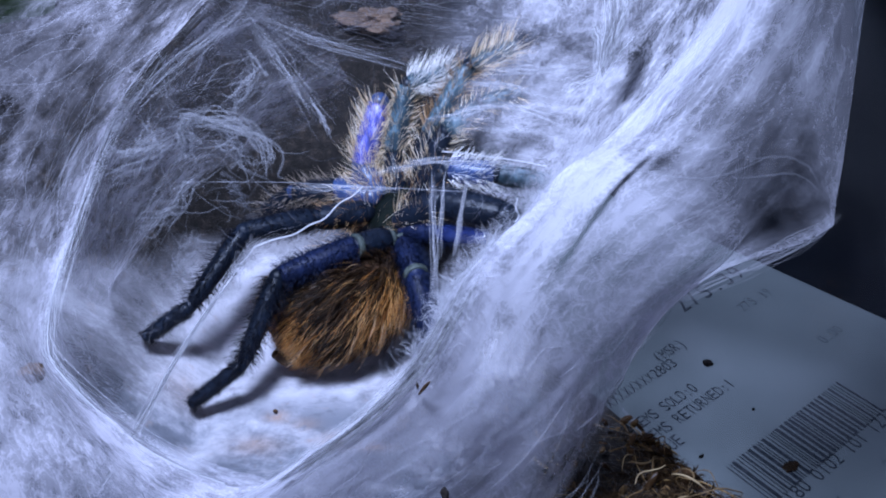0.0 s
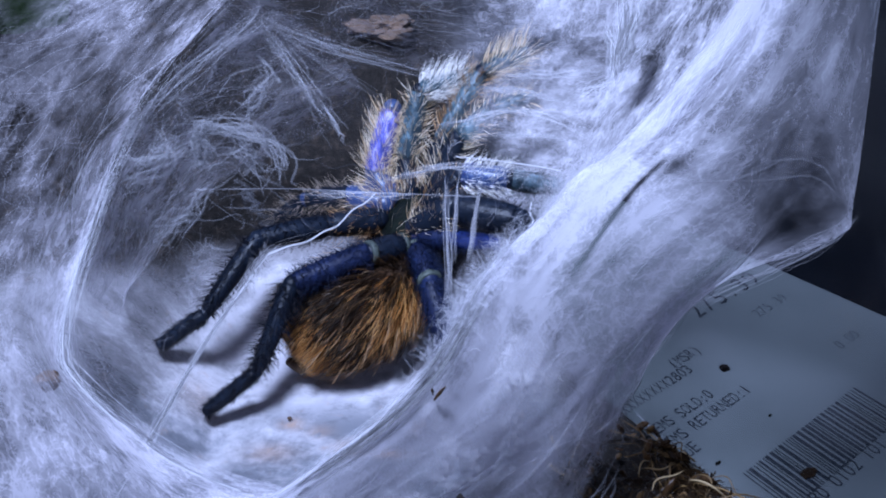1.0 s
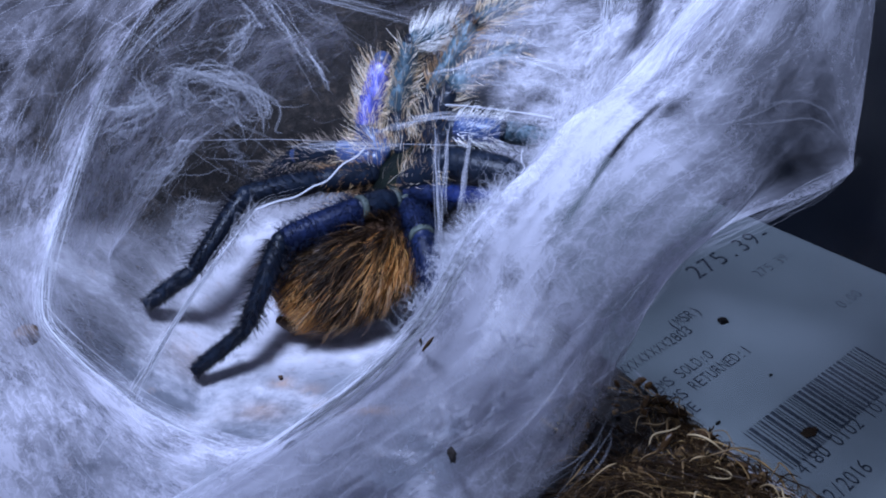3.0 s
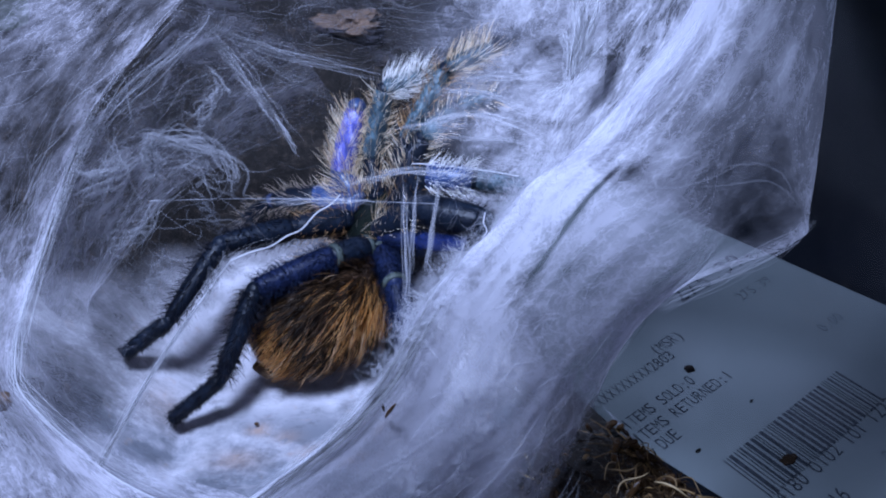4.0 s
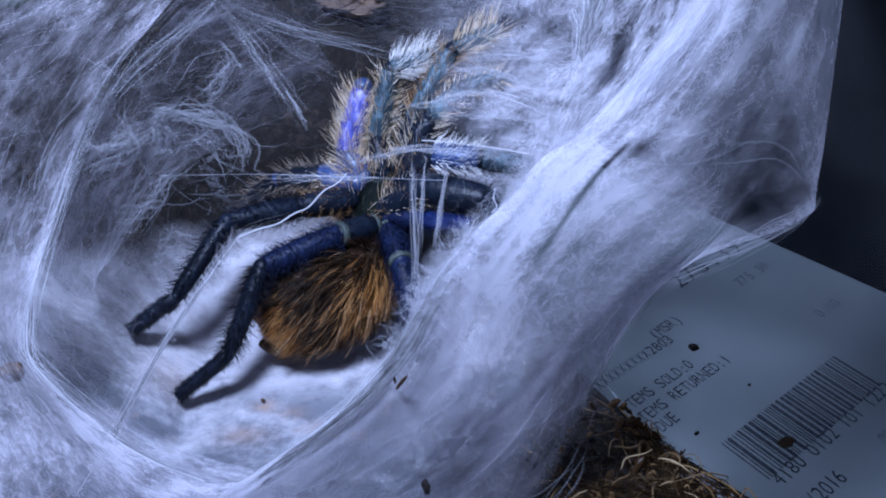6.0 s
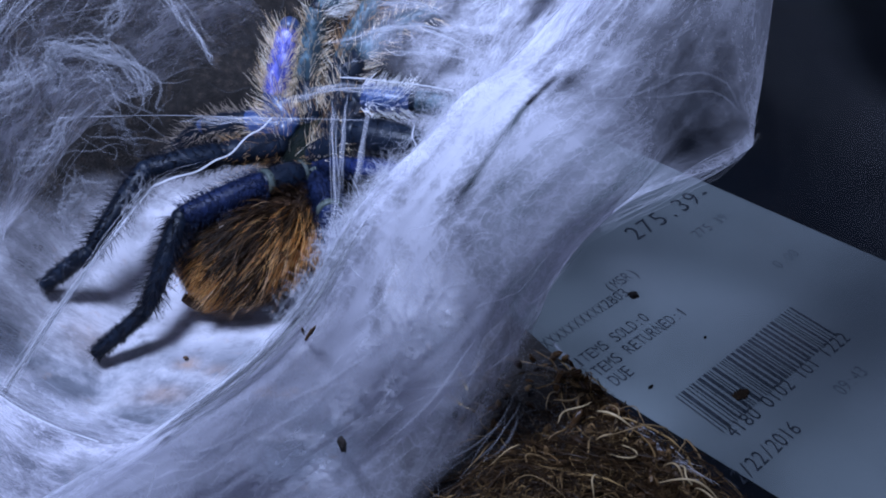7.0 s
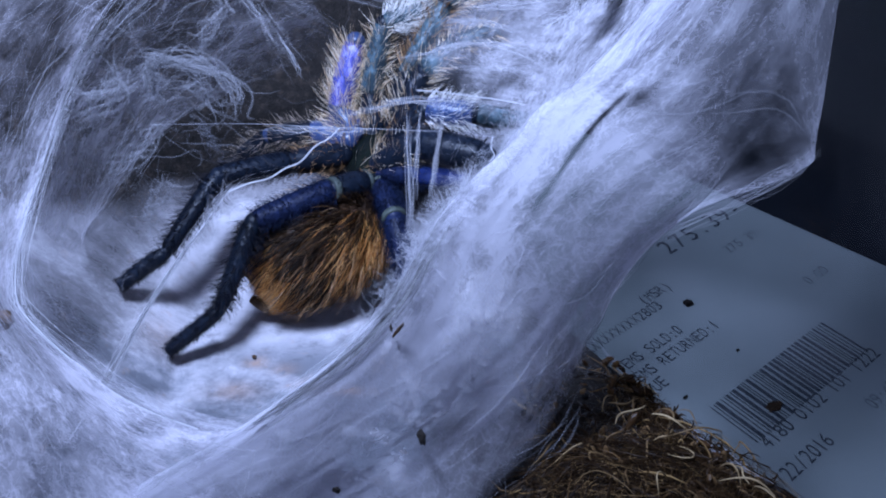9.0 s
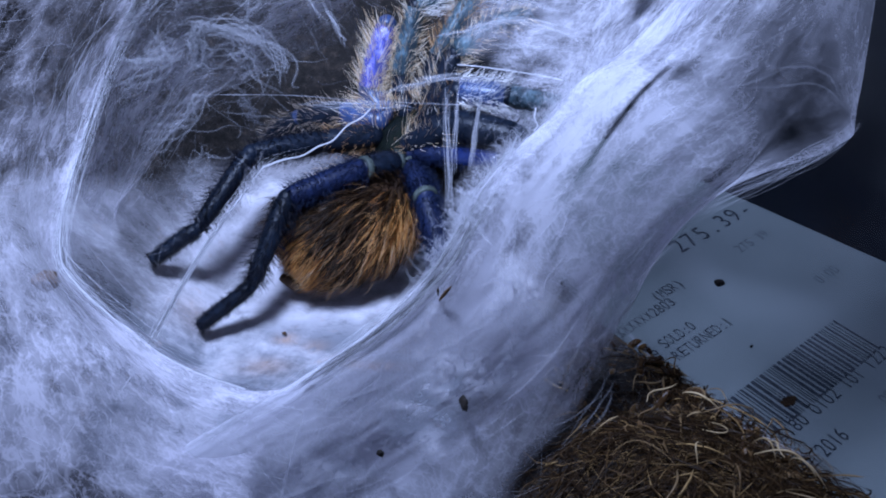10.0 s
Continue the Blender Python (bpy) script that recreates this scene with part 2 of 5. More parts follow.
TABLE = noisy("dark_table", [(0.3, (0.010, 0.012, 0.018)), (0.7, (0.020, 0.023, 0.032))], 60, 0.55, 0.1)
PAPER = noisy("thermal_paper", [(0.3, (0.44, 0.47, 0.47)), (0.7, (0.52, 0.55, 0.55))], 40, 0.6, 0.08)
INK = noisy("grey_print", [(0.3, (0.035, 0.04, 0.055)), (0.75, (0.17, 0.18, 0.21))], 900, 0.7, 0.05)
FAINT_INK = noisy("worn_print", [(0.3, (0.16, 0.17, 0.19)), (0.75, (0.42, 0.44, 0.46))], 900, 0.7, 0.05)
# leg cuticle: its lit, sheeny and shaded tones are put into the base colours
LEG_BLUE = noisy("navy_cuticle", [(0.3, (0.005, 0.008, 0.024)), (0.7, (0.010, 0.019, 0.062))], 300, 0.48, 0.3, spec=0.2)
LEG_LIT = noisy("lit_blue_cuticle", [(0.34, (0.03, 0.04, 0.18)), (0.5, (0.11, 0.11, 0.40)), (0.64, (0.50, 0.50, 0.78))], 420, 0.42, 0.3, spec=0.35, metallic=0.1, stretch=(1, 1, 0.25))
LEG_SHINE = noisy("glossy_blue_cuticle", [(0.3, (0.006, 0.010, 0.05)), (0.7, (0.012, 0.026, 0.11))], 300, 0.18, 0.1, spec=1.0)
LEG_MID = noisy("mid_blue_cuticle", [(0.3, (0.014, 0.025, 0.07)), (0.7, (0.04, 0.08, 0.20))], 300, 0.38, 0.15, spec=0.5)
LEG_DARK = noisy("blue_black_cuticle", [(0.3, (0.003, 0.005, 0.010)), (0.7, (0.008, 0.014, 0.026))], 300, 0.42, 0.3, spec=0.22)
LEG_TEAL = noisy("bottle_green_cuticle", [(0.34, (0.010, 0.018, 0.025)), (0.5, (0.026, 0.05, 0.066)), (0.66, (0.11, 0.18, 0.22))], 520, 0.4, 0.5, spec=0.5, stretch=(1, 1, 0.4))
CARAPACE = noisy("green_black_carapace", [(0.3, (0.003, 0.004, 0.004)), (0.7, (0.009, 0.013, 0.010))], 300, 0.35, 0.3, spec=0.15)
JOINT = noisy("pale_joint_skin", [(0.3, (0.025, 0.033, 0.033)), (0.7, (0.095, 0.115, 0.10))], 300, 0.5, 0.2, spec=0.25)
ABDOMEN = noisy("rusty_abdomen", [(0.3, (0.012, 0.007, 0.005)), (0.55, (0.05, 0.022, 0.009)), (0.75, (0.15, 0.06, 0.02))], 260, 0.7, 0.6)
ORANGE_HAIR = hair_material("orange_hair", [(0.0, (0.24, 0.085, 0.02)), (0.5, (0.56, 0.23, 0.055)), (1.0, (0.88, 0.50, 0.19))], 0.2)
RUST_HAIR = hair_material("rust_hair", [(0.0, (0.10, 0.045, 0.015)), (0.6, (0.38, 0.20, 0.08)), (1.0, (0.75, 0.50, 0.28))], 0.5)
ASH_HAIR = hair_material("ash_hair", [(0.0, (0.16, 0.12, 0.09)), (1.0, (0.50, 0.40, 0.32))], 0.3)
BROWN_HAIR = hair_material("dark_brown_hair", [(0.0, (0.008, 0.005, 0.004)), (0.7, (0.026, 0.014, 0.008)), (1.0, (0.15, 0.08, 0.035))], 0.15)
BLACK_HAIR = hair_material("black_hair", [(0.0, (0.004, 0.005, 0.009)), (0.8, (0.012, 0.012, 0.018)), (1.0, (0.04, 0.035, 0.035))], 0.08)
NAVY_HAIR = hair_material("navy_hair", [(0.0, (0.006, 0.009, 0.02)), (0.6, (0.008, 0.014, 0.038)), (1.0, (0.025, 0.033, 0.065))], 0.1)
PALE_HAIR = hair_material("pale_hair", [(0.0, (0.86, 0.82, 0.78)), (1.0, (0.97, 0.96, 0.95))], 1.0)
GOLD_HAIR = hair_material("golden_hair", [(0.0, (0.34, 0.19, 0.08)), (0.35, (0.88, 0.64, 0.38)), (1.0, (0.97, 0.90, 0.78))], 1.0)
TEAL_HAIR = hair_material("teal_hair", [(0.0, (0.012, 0.025, 0.032)), (0.6, (0.04, 0.07, 0.085)), (1.0, (0.22, 0.30, 0.34))], 0.2)
BLUE_HAIR = hair_material("blue_hair", [(0.0, (0.02, 0.03, 0.13)), (0.7, (0.05, 0.07, 0.28)), (1.0, (0.36, 0.40, 0.70))], 0.3)
DOWN = {"navy_cuticle": NAVY_HAIR, "lit_blue_cuticle": BLUE_HAIR, "mid_blue_cuticle": BLUE_HAIR, "glossy_blue_cuticle": NAVY_HAIR, "blue_black_cuticle": BLACK_HAIR, "bottle_green_cuticle": TEAL_HAIR}
SPINNERET = noisy("brown_spinneret", [(0.3, (0.03, 0.016, 0.008)), (0.7, (0.11, 0.055, 0.025))], 600, 0.6, 0.4)
DEBRIS = noisy("dark_debris", [(0.3, (0.005, 0.004, 0.004)), (0.7, (0.022, 0.016, 0.013))], 900, 0.8, 0.6)
TAN = noisy("dry_bark", [(0.3, (0.07, 0.045, 0.03)), (0.7, (0.26, 0.17, 0.12))], 500, 0.8, 0.8)
HUSK = hair_material("husk_chip", [(0.0, (0.012, 0.006, 0.003)), (0.7, (0.06, 0.03, 0.012)), (1.0, (0.20, 0.12, 0.055))], 0.15)
LEAF = noisy("dark_leaf", [(0.3, (0.012, 0.03, 0.008)), (0.7, (0.04, 0.08, 0.02))], 200, 0.5, 0.3)


def clear_plastic():
    m, nodes, links, bsdf, out = material("clear_plastic")
    nodes.remove(bsdf)
    clear = nodes.new("ShaderNodeBsdfTransparent")
    clear.inputs["Color"].default_value = (0.80, 0.83, 0.84, 1)
    shine = nodes.new("ShaderNodeBsdfGlossy")
    shine.inputs["Roughness"].default_value = 0.12
    mix = nodes.new("ShaderNodeMixShader")
    mix.inputs[0].default_value = 0.03
    links.new(clear.outputs[0], mix.inputs[1])
    links.new(shine.outputs[0], mix.inputs[2])
    links.new(mix.outputs[0], out.inputs["Surface"])
    return m


PLASTIC = clear_plastic()

# ---- plan of the tub: its side wall passes (4.61, 13.65) and leans outwards ----
WALL_AT, WALL_ALONG, WALL_OUT, LEAN = arr([4.61, 13.65]), arr([0.30, -0.954]), arr([0.954, 0.30]), 0.2
BOTTOM, TOP = -6.9, 12.0
S0, S1, O0 = -18.0, 16.0, -24.0


def tub(s, o, z):
    """A place in the tub: s along the side wall, o outwards from it."""
    xy = WALL_AT + WALL_ALONG * s + WALL_OUT * o
    return (xy[0], xy[1], z)


def build_table():
    bm = bmesh.new()
    bmesh.ops.create_grid(bm, x_segments=2, y_segments=2, size=75)
    bmesh.ops.translate(bm, vec=(0, 0, -7.12), verts=bm.verts)
    ob = part("table", bm, TABLE)
    tagged(ob, "dark bluish-black table top under the tub", "table", kind="structure")


def build_tub():
    t = thing("terrarium_tub", tub(0, O0 / 2, BOTTOM), "clear plastic terrarium tub filled with soil, standing on a table", "terrarium")

    def slab(name, lower, upper, inward):
        bm = bmesh.new()
        inward = Vector((*inward, 0)) * 0.3
        vs = [bm.verts.new(p) for p in (*lower, *reversed(upper))]
        ws = [bm.verts.new(Vector(p) + inward) for p in (*lower, *reversed(upper))]
        bm.faces.new(vs)
        bm.faces.new(ws[::-1])
        for i in range(4):
            j = (i + 1) % 4
            bm.faces.new((vs[j], vs[i], ws[i], ws[j]))
        ob = part(name, bm, PLASTIC, t)
        ob.visible_shadow = False

    lo, hi = LEAN * BOTTOM, LEAN * TOP
    slab("side_wall", (tub(S0, lo, BOTTOM), tub(S1, lo, BOTTOM)), (tub(S0, hi, TOP), tub(S1, hi, TOP)), WALL_OUT)
    slab("side_wall", (tub(S0, O0 - lo, BOTTOM), tub(S1, O0 - lo, BOTTOM)), (tub(S0, O0 - hi, TOP), tub(S1, O0 - hi, TOP)), -WALL_OUT)
    slab("end_wall", (tub(S0, O0 - lo, BOTTOM), tub(S0, lo, BOTTOM)), (tub(S0, O0 - hi, TOP), tub(S0, hi, TOP)), -WALL_ALONG)
    slab("end_wall", (tub(S1, O0 - lo, BOTTOM), tub(S1, lo, BOTTOM)), (tub(S1, O0 - hi, TOP), tub(S1, hi, TOP)), WALL_ALONG)
    bm = bmesh.new()
    vs = [bm.verts.new(tub(s, o, z)) for z in (BOTTOM - 0.1, BOTTOM + 0.1) for s, o in ((S0, lo), (S1, lo), (S1, O0 - lo), (S0, O0 - lo))]
    for f in ((3, 2, 1, 0), (4, 5, 6, 7), (0, 1, 5, 4), (1, 2, 6, 5), (2, 3, 7, 6), (3, 0, 4, 7)):
        bm.faces.new([vs[i] for i in f])
    part("bottom", bm, PLASTIC, t).visible_shadow = False


def bowl(x, y):
    """Height of the burrow's floor and banks."""
    z = 0.72 + np.minimum(0.85 * np.maximum(0, -x - 4.8), 2.8) + 0.5 * np.clip(y - 15.6, 0, 1.8) * smooth(-1.0, -3.0, x) + np.minimum(0.6 * np.maximum(0, 12.6 - y), 0.9) * smooth(1.5, -1.5, x)
    z = z + 0.55 * np.maximum(0, y - 17.2) + 0.6 * np.maximum(0, y - 20.5)
    return np.minimum(z, 9.5)


def ground(x, y):
    s = (x - WALL_AT[0]) * WALL_ALONG[0] + (y - WALL_AT[1]) * WALL_ALONG[1]
    o = (x - WALL_AT[0]) * WALL_OUT[0] + (y - WALL_AT[1]) * WALL_OUT[1]
    out = np.clip(0.0 + 0.3 * s, -1.2, 2.4) + 0.33 * np.clip(-o, 0, 2.6) - 0.55 * np.clip(-o - 2.8, 0, 4.0)
    inside = smooth(0.5, -2.5, o) * smooth(10.3, 13.0, y + 0.1 * x) + smooth(-4, -6, x)
    inside = np.clip(inside, 0, 1)
    return out * (1 - inside) + (bowl(x, y) - 0.5) * inside


def build_soil():
    ss, oo = np.linspace(S0 + 0.2, S1 - 0.2, 240), np.linspace(0, 1, 240)
    s, k = np.meshgrid(ss, oo, indexing="ij")
    o = O0 + 1.0 + (-O0 - 1.0) * k
    x = WALL_AT[0] + WALL_ALONG[0] * s + WALL_OUT[0] * o
    y = WALL_AT[1] + WALL_ALONG[1] * s + WALL_OUT[1] * o
    z = ground(x, y)
    near = smooth(0, -0.6, o)
    p = np.stack([x, y, z], -1)
    z = z + near * (0.22 * rough(p, 0.9, 4) + 0.12 * np.abs(rough(p, 3.1, 2)))
    # against the wall the soil follows its lean
    shift = LEAN * z * k ** 6
    g = np.stack([x + WALL_OUT[0] * shift, y + WALL_OUT[1] * shift, z], -1)
    edge = g[:, -1].copy()
    edge[:, 2] = BOTTOM + 0.15
    foot = np.stack([WALL_AT[0] + WALL_ALONG[0] * ss, WALL_AT[1] + WALL_ALONG[1] * ss], -1) + WALL_OUT * (LEAN * BOTTOM - 0.02)
    edge[:, :2] = foot
    g = np.concatenate([g, edge[:, None]], 1)
    nu, nv = g.shape[:2]
    ob = raw("ground", g.reshape(-1, 3), grid_faces(nu, nv), SOIL)
    tagged(ob, "dark damp coconut soil packed into the clear tub", "soil", kind="structure")


def soil_edge(y):
    """Where the silk ends and the open soil begins."""
    return np.interp(y, [8.0, 9.6, 11.2, 12.7, 14.4], [0.4, 1.1, 2.2, 3.4, 4.2])


def build_fibres():
    n = 8000
    x = rng.uniform(0.0, 6.6, n)
    y = rng.uniform(6.5, 15.5, n)
    o = (x - WALL_AT[0]) * WALL_OUT[0] + (y - WALL_AT[1]) * WALL_OUT[1]
    z = ground(x, y)
    keep = (o < 0.2 + LEAN * z) & (z > -2) & (y < 14.4) & (x > soil_edge(y) + rng.normal(0, 0.2, n))
    x, y, z = x[keep], y[keep], z[keep]
    n = len(x)
    a = rng.uniform(0, 2 * np.pi, n)
    length = rng.uniform(0.15, 1.1, n) ** 2.2 * 2.6
    t = np.linspace(-0.5, 0.5, 7)[None, :]
    bend = rng.normal(0, 1.0, (n, 1))
    ang = a[:, None] + bend * t * 2
    px_ = x[:, None] + np.cos(ang) * t * length[:, None]
    py_ = y[:, None] + np.sin(ang) * t * length[:, None]
    oo = (px_ - WALL_AT[0]) * WALL_OUT[0] + (py_ - WALL_AT[1]) * WALL_OUT[1]
    lift = rng.uniform(0.02, 0.38, (n, 1)) * np.where(y > 12.0, 0.35, 1.0)[:, None] + rng.uniform(-0.1, 0.35, (n, 1)) * t * 2
    pz = ground(px_, py_) + lift + 0.1 * (1 - 4 * t * t)
    push = np.maximum(0, oo - (LEAN * pz - 0.05))
    p = np.stack([px_ - WALL_OUT[0] * push, py_ - WALL_OUT[1] * push, pz], -1)
    r = (0.0025 + 0.019 * rng.uniform(0, 1, (n, 1)) ** 4) * np.array([0.4, 0.9, 1, 1, 1, 0.9, 0.3])
    ob = tubes("coconut_fibre", p, r, FIBRE, sides=4)
    tagged(ob, "tangled brown coconut fibres on the soil", "fibre", kind="stuff")
    # long pale strands that curl over the soil and along the tub's side
    n, steps = 60, 22
    k = np.linspace(0, 1, steps)
    beside = rng.uniform(0, 1, n) < 0.35
    s_ = np.where(beside, rng.uniform(-1.2, 6.0, n), rng.uniform(-0.5, 6.5, n))
    o_ = np.where(beside, rng.uniform(-0.5, -0.05, n), rng.uniform(-4.8, -0.3, n))
    o_ = np.maximum(o_, -2.6)
    at = WALL_AT + WALL_ALONG * s_[:, None] + WALL_OUT * o_[:, None]
    ang = np.where(beside, -1.27 + rng.normal(0, 0.5, n), rng.uniform(0, 6.3, n))
    turn = ang[:, None] + rng.normal(0, 1.7, (n, 1)) * (k - 0.5) + 0.4 * np.sin(k * rng.uniform(2, 8, (n, 1)))
    step = rng.uniform(0.3, 1.3, (n, 1)) / steps
    x = at[:, :1] + np.cumsum(np.cos(turn) * step, 1)
    y = at[:, 1:] + np.cumsum(np.sin(turn) * step, 1)
    z = ground(x, y) + rng.uniform(0.22, 0.55, (n, 1)) + rng.uniform(-0.1, 0.4, (n, 1)) * np.sin(np.pi * k)
    o = (x - WALL_AT[0]) * WALL_OUT[0] + (y - WALL_AT[1]) * WALL_OUT[1]
    push = np.maximum(0, o - (LEAN * z - 0.04))
    p = np.stack([x - WALL_OUT[0] * push, y - WALL_OUT[1] * push, z], -1)
    ob = tubes("straw_fibre", p, rng.uniform(0.008, 0.024, (n, 1)) * (1 - 0.7 * np.abs(2 * k - 1) ** 2), STRAW, sides=5)
    tagged(ob, "long pale straw fibres curling over the soil", "fibre", kind="stuff")
    # chips of husk between the fibres and along the tub's side
    n = 170
    beside = rng.uniform(0, 1, n) < 0.5
    s_ = rng.uniform(-1.3, 6.5, n)
    o_ = np.where(beside, rng.uniform(-0.45, -0.1, n), rng.uniform(-2.6, -0.3, n))
    at = WALL_AT + WALL_ALONG * s_[:, None] + WALL_OUT * o_[:, None]
    bm = bmesh.new()
    bmesh.ops.create_icosphere(bm, subdivisions=2, radius=1.0)
    ball = np.array([v.co[:] for v in bm.verts])
    bm.verts.index_update()
    tri = np.array([[v.index for v in f.verts] for f in bm.faces])
    bm.free()
    verts, faces = [], []
    for i in range(n):
        size = rng.uniform(0.03, 0.11) * arr([rng.uniform(1.0, 2.4), rng.uniform(0.5, 1.0), rng.uniform(0.4, 0.8)])
        turn = np.array(Euler(rng.uniform(-1.5, 1.5, 3)).to_matrix())
        lump = ball * (1 + 0.5 * rough(ball + 7.0 * i, 1.3, 2))[:, None] * size
        z = ground(at[i, 0], at[i, 1]) + rng.uniform(0.12, 0.4)
        base = arr([*(at[i] - WALL_OUT * max(0.0, o_[i] - LEAN * z + 0.08)), z])
        verts.append(lump @ turn.T + base)
        faces.append(tri + i * len(ball))
    ob = raw("husk_chips", np.concatenate(verts), np.concatenate(faces), HUSK, is_smooth=False)
    tagged(ob, "small brown husk chips lying among the soil fibres", "husk", kind="stuff")


# ---- receipt ----
TEXT_ALONG, TEXT_DOWN = arr([0.765, 0.644]), arr([0.60, -0.80])
PAPER_ALONG, PAPER_DOWN = arr([0.71, 0.704]), arr([0.704, -0.71])
EDGE = arr([12.16, 31.94])
PAPER_Z = -7.06


def on_paper(p, lift=0.0):
    return (p[0], p[1], PAPER_Z + lift)


def writing(text, start, length, height, material_, parent, name="printed_line"):
    """A line of evenly pitched print from start, length along the line and height of its capitals."""
    pitch = length / len(text)
    verts, faces, base = [], [], 0
    for i, letter in enumerate(text):
        if letter == " ":
            continue
        data = bpy.data.curves.new(name, "FONT")
        data.body = letter
        ob = bpy.data.objects.new(name, data)
        scene.collection.objects.link(ob)
        bpy.context.view_layer.update()
        mesh = bpy.data.meshes.new_from_object(ob.evaluated_get(bpy.context.evaluated_depsgraph_get()))
        bpy.data.objects.remove(ob)
        bpy.data.curves.remove(data)
        co = np.empty(len(mesh.vertices) * 3)
        mesh.vertices.foreach_get("co", co)
        co = co.reshape(-1, 3)
        mid, w = (co[:, 0].max() + co[:, 0].min()) / 2, max(co[:, 0].max() - co[:, 0].min(), 1e-6)
        squeeze = min(height / 0.70, 0.82 * pitch / w)
        u = (i + 0.5) * pitch + (co[:, 0] - mid) * squeeze
        xy = arr(start)[None] + u[:, None] * TEXT_ALONG - (co[:, 1:2] / 0.70 * height) * TEXT_DOWN
        verts += [(*p, PAPER_Z + 0.02) for p in xy]
        mesh.calc_loop_triangles()
        faces += [[v + base for v in f.vertices] for f in mesh.loop_triangles]
        base += len(co)
        bpy.data.meshes.remove(mesh)
    return raw(name, verts, faces, material_, parent, "", False)


def build_receipt():
    width = 0.08 / S
    t = thing("receipt", on_paper(EDGE - PAPER_ALONG * width / 2 + PAPER_DOWN * 8), "white printed till receipt with a barcode, lying on the table", "receipt")
    n = 60
    k = np.linspace(-14, 26, n)
    j = np.linspace(0, width, 13)
    kk, jj = np.meshgrid(k, j, indexing="ij")
    xy = EDGE + kk[..., None] * PAPER_DOWN - jj[..., None] * PAPER_ALONG
    g = np.concatenate([xy, np.full((*kk.shape, 1), PAPER_Z)], -1)
    raw("paper", g.reshape(-1, 3), grid_faces(*kk.shape), PAPER, t)
    writing("275.39-", (8.88, 27.96), 4.75, 0.78, INK, t)
    writing("275.39-", (11.17, 28.09), 2.25, 0.44, FAINT_INK, t)
    writing("0.00", (13.57, 26.25), 1.3, 0.42, FAINT_INK, t)
    writing("(MSR)", (7.51, 25.13), 1.5, 0.46, INK, t)
    writing("XXXXXXXXXXXX2803", (4.60, 22.05), 4.65, 0.44, INK, t)
    writing("ITEMS SOLD:0", (5.98, 21.58), 3.4, 0.44, INK, t)
    writing("ITEMS RETURNED:1", (6.25, 20.97), 4.75, 0.44, INK, t)
    writing("DUE", (6.94, 20.75), 0.9, 0.46, INK, t)
    writing("4180 0102 101 1222", (9.94, 18.62), 6.3, 0.46, INK, t)
    writing("12/22/2016", (9.46, 16.80), 3.3, 0.50, INK, t)
    writing("09:43", (13.6, 20.2), 1.5, 0.44, FAINT_INK, t)
    # barcode
    at, verts, faces = 0.0, [], []
    r = random.Random(3)
    start = arr([8.61, 20.30])
    while at < 6.15:
        w = r.choice((0.05, 0.05, 0.10, 0.15))
        q = len(verts)
        for a, d in ((at, 0), (at + w, 0), (at + w, 1.78), (at, 1.78)):
            p = start + TEXT_ALONG * a + TEXT_DOWN * d
            verts.append((*p, PAPER_Z + 0.02))
        faces.append((q + 3, q + 2, q + 1, q))
        at += w + r.choice((0.05, 0.06, 0.10))
    raw("barcode", verts, faces, INK, t, "dark grey printed barcode", False)


# ---- silk ----
def sheet(name, curves, nu, nv, cover, mat, label, wave=0.12, wave_scale=0.8, parent=None, ridge=0.0, ragged=0.0, flow=None):
    """A film through the curves; flow(u, v) bends the run of its fibres."""
    g = loft(curves, nu, nv)
    u, v = grid_uv(nu, nv)
    if ragged:
        out = unit(g[:, :1] - g[:, nv // 5:nv // 5 + 1])
        q = np.stack([u * 26, u * 0, u * 0 + 3.3], -1)
        g = g + out * (ragged * rough(q, 1.0, 4) * smooth(0.16, 0.0, v) * smooth(0.36, 0.5, u))[..., None]
    q = np.stack([u * 3.5, v * 7, u * 0], -1)
    crumple = 0.06 * rough(g, 3.0, 3) * smooth(0.28, 0.03, v) * smooth(0.36, 0.5, u) if ragged else 0.0
    g = g + normals(g) * (wave * rough(g, wave_scale, 3) + ridge * rough(q, 1.6, 3) + crumple)[..., None]
    c = np.clip(cover(u, v, g), 0, 1)
    size_u = np.linalg.norm(np.diff(g, axis=0), axis=-1).sum(0).mean()
    size_v = np.linalg.norm(np.diff(g, axis=1), axis=-1).sum(1).mean()
    across = v + (flow(u, v) if flow else 0)
    ob = raw(name, g.reshape(-1, 3), grid_faces(nu, nv), mat, parent, "", True, np.stack([u * size_u, across * size_v], -1).reshape(-1, 2), {"cover": c.reshape(-1)})
    if label:
        tagged(ob, label)
    return ob, g


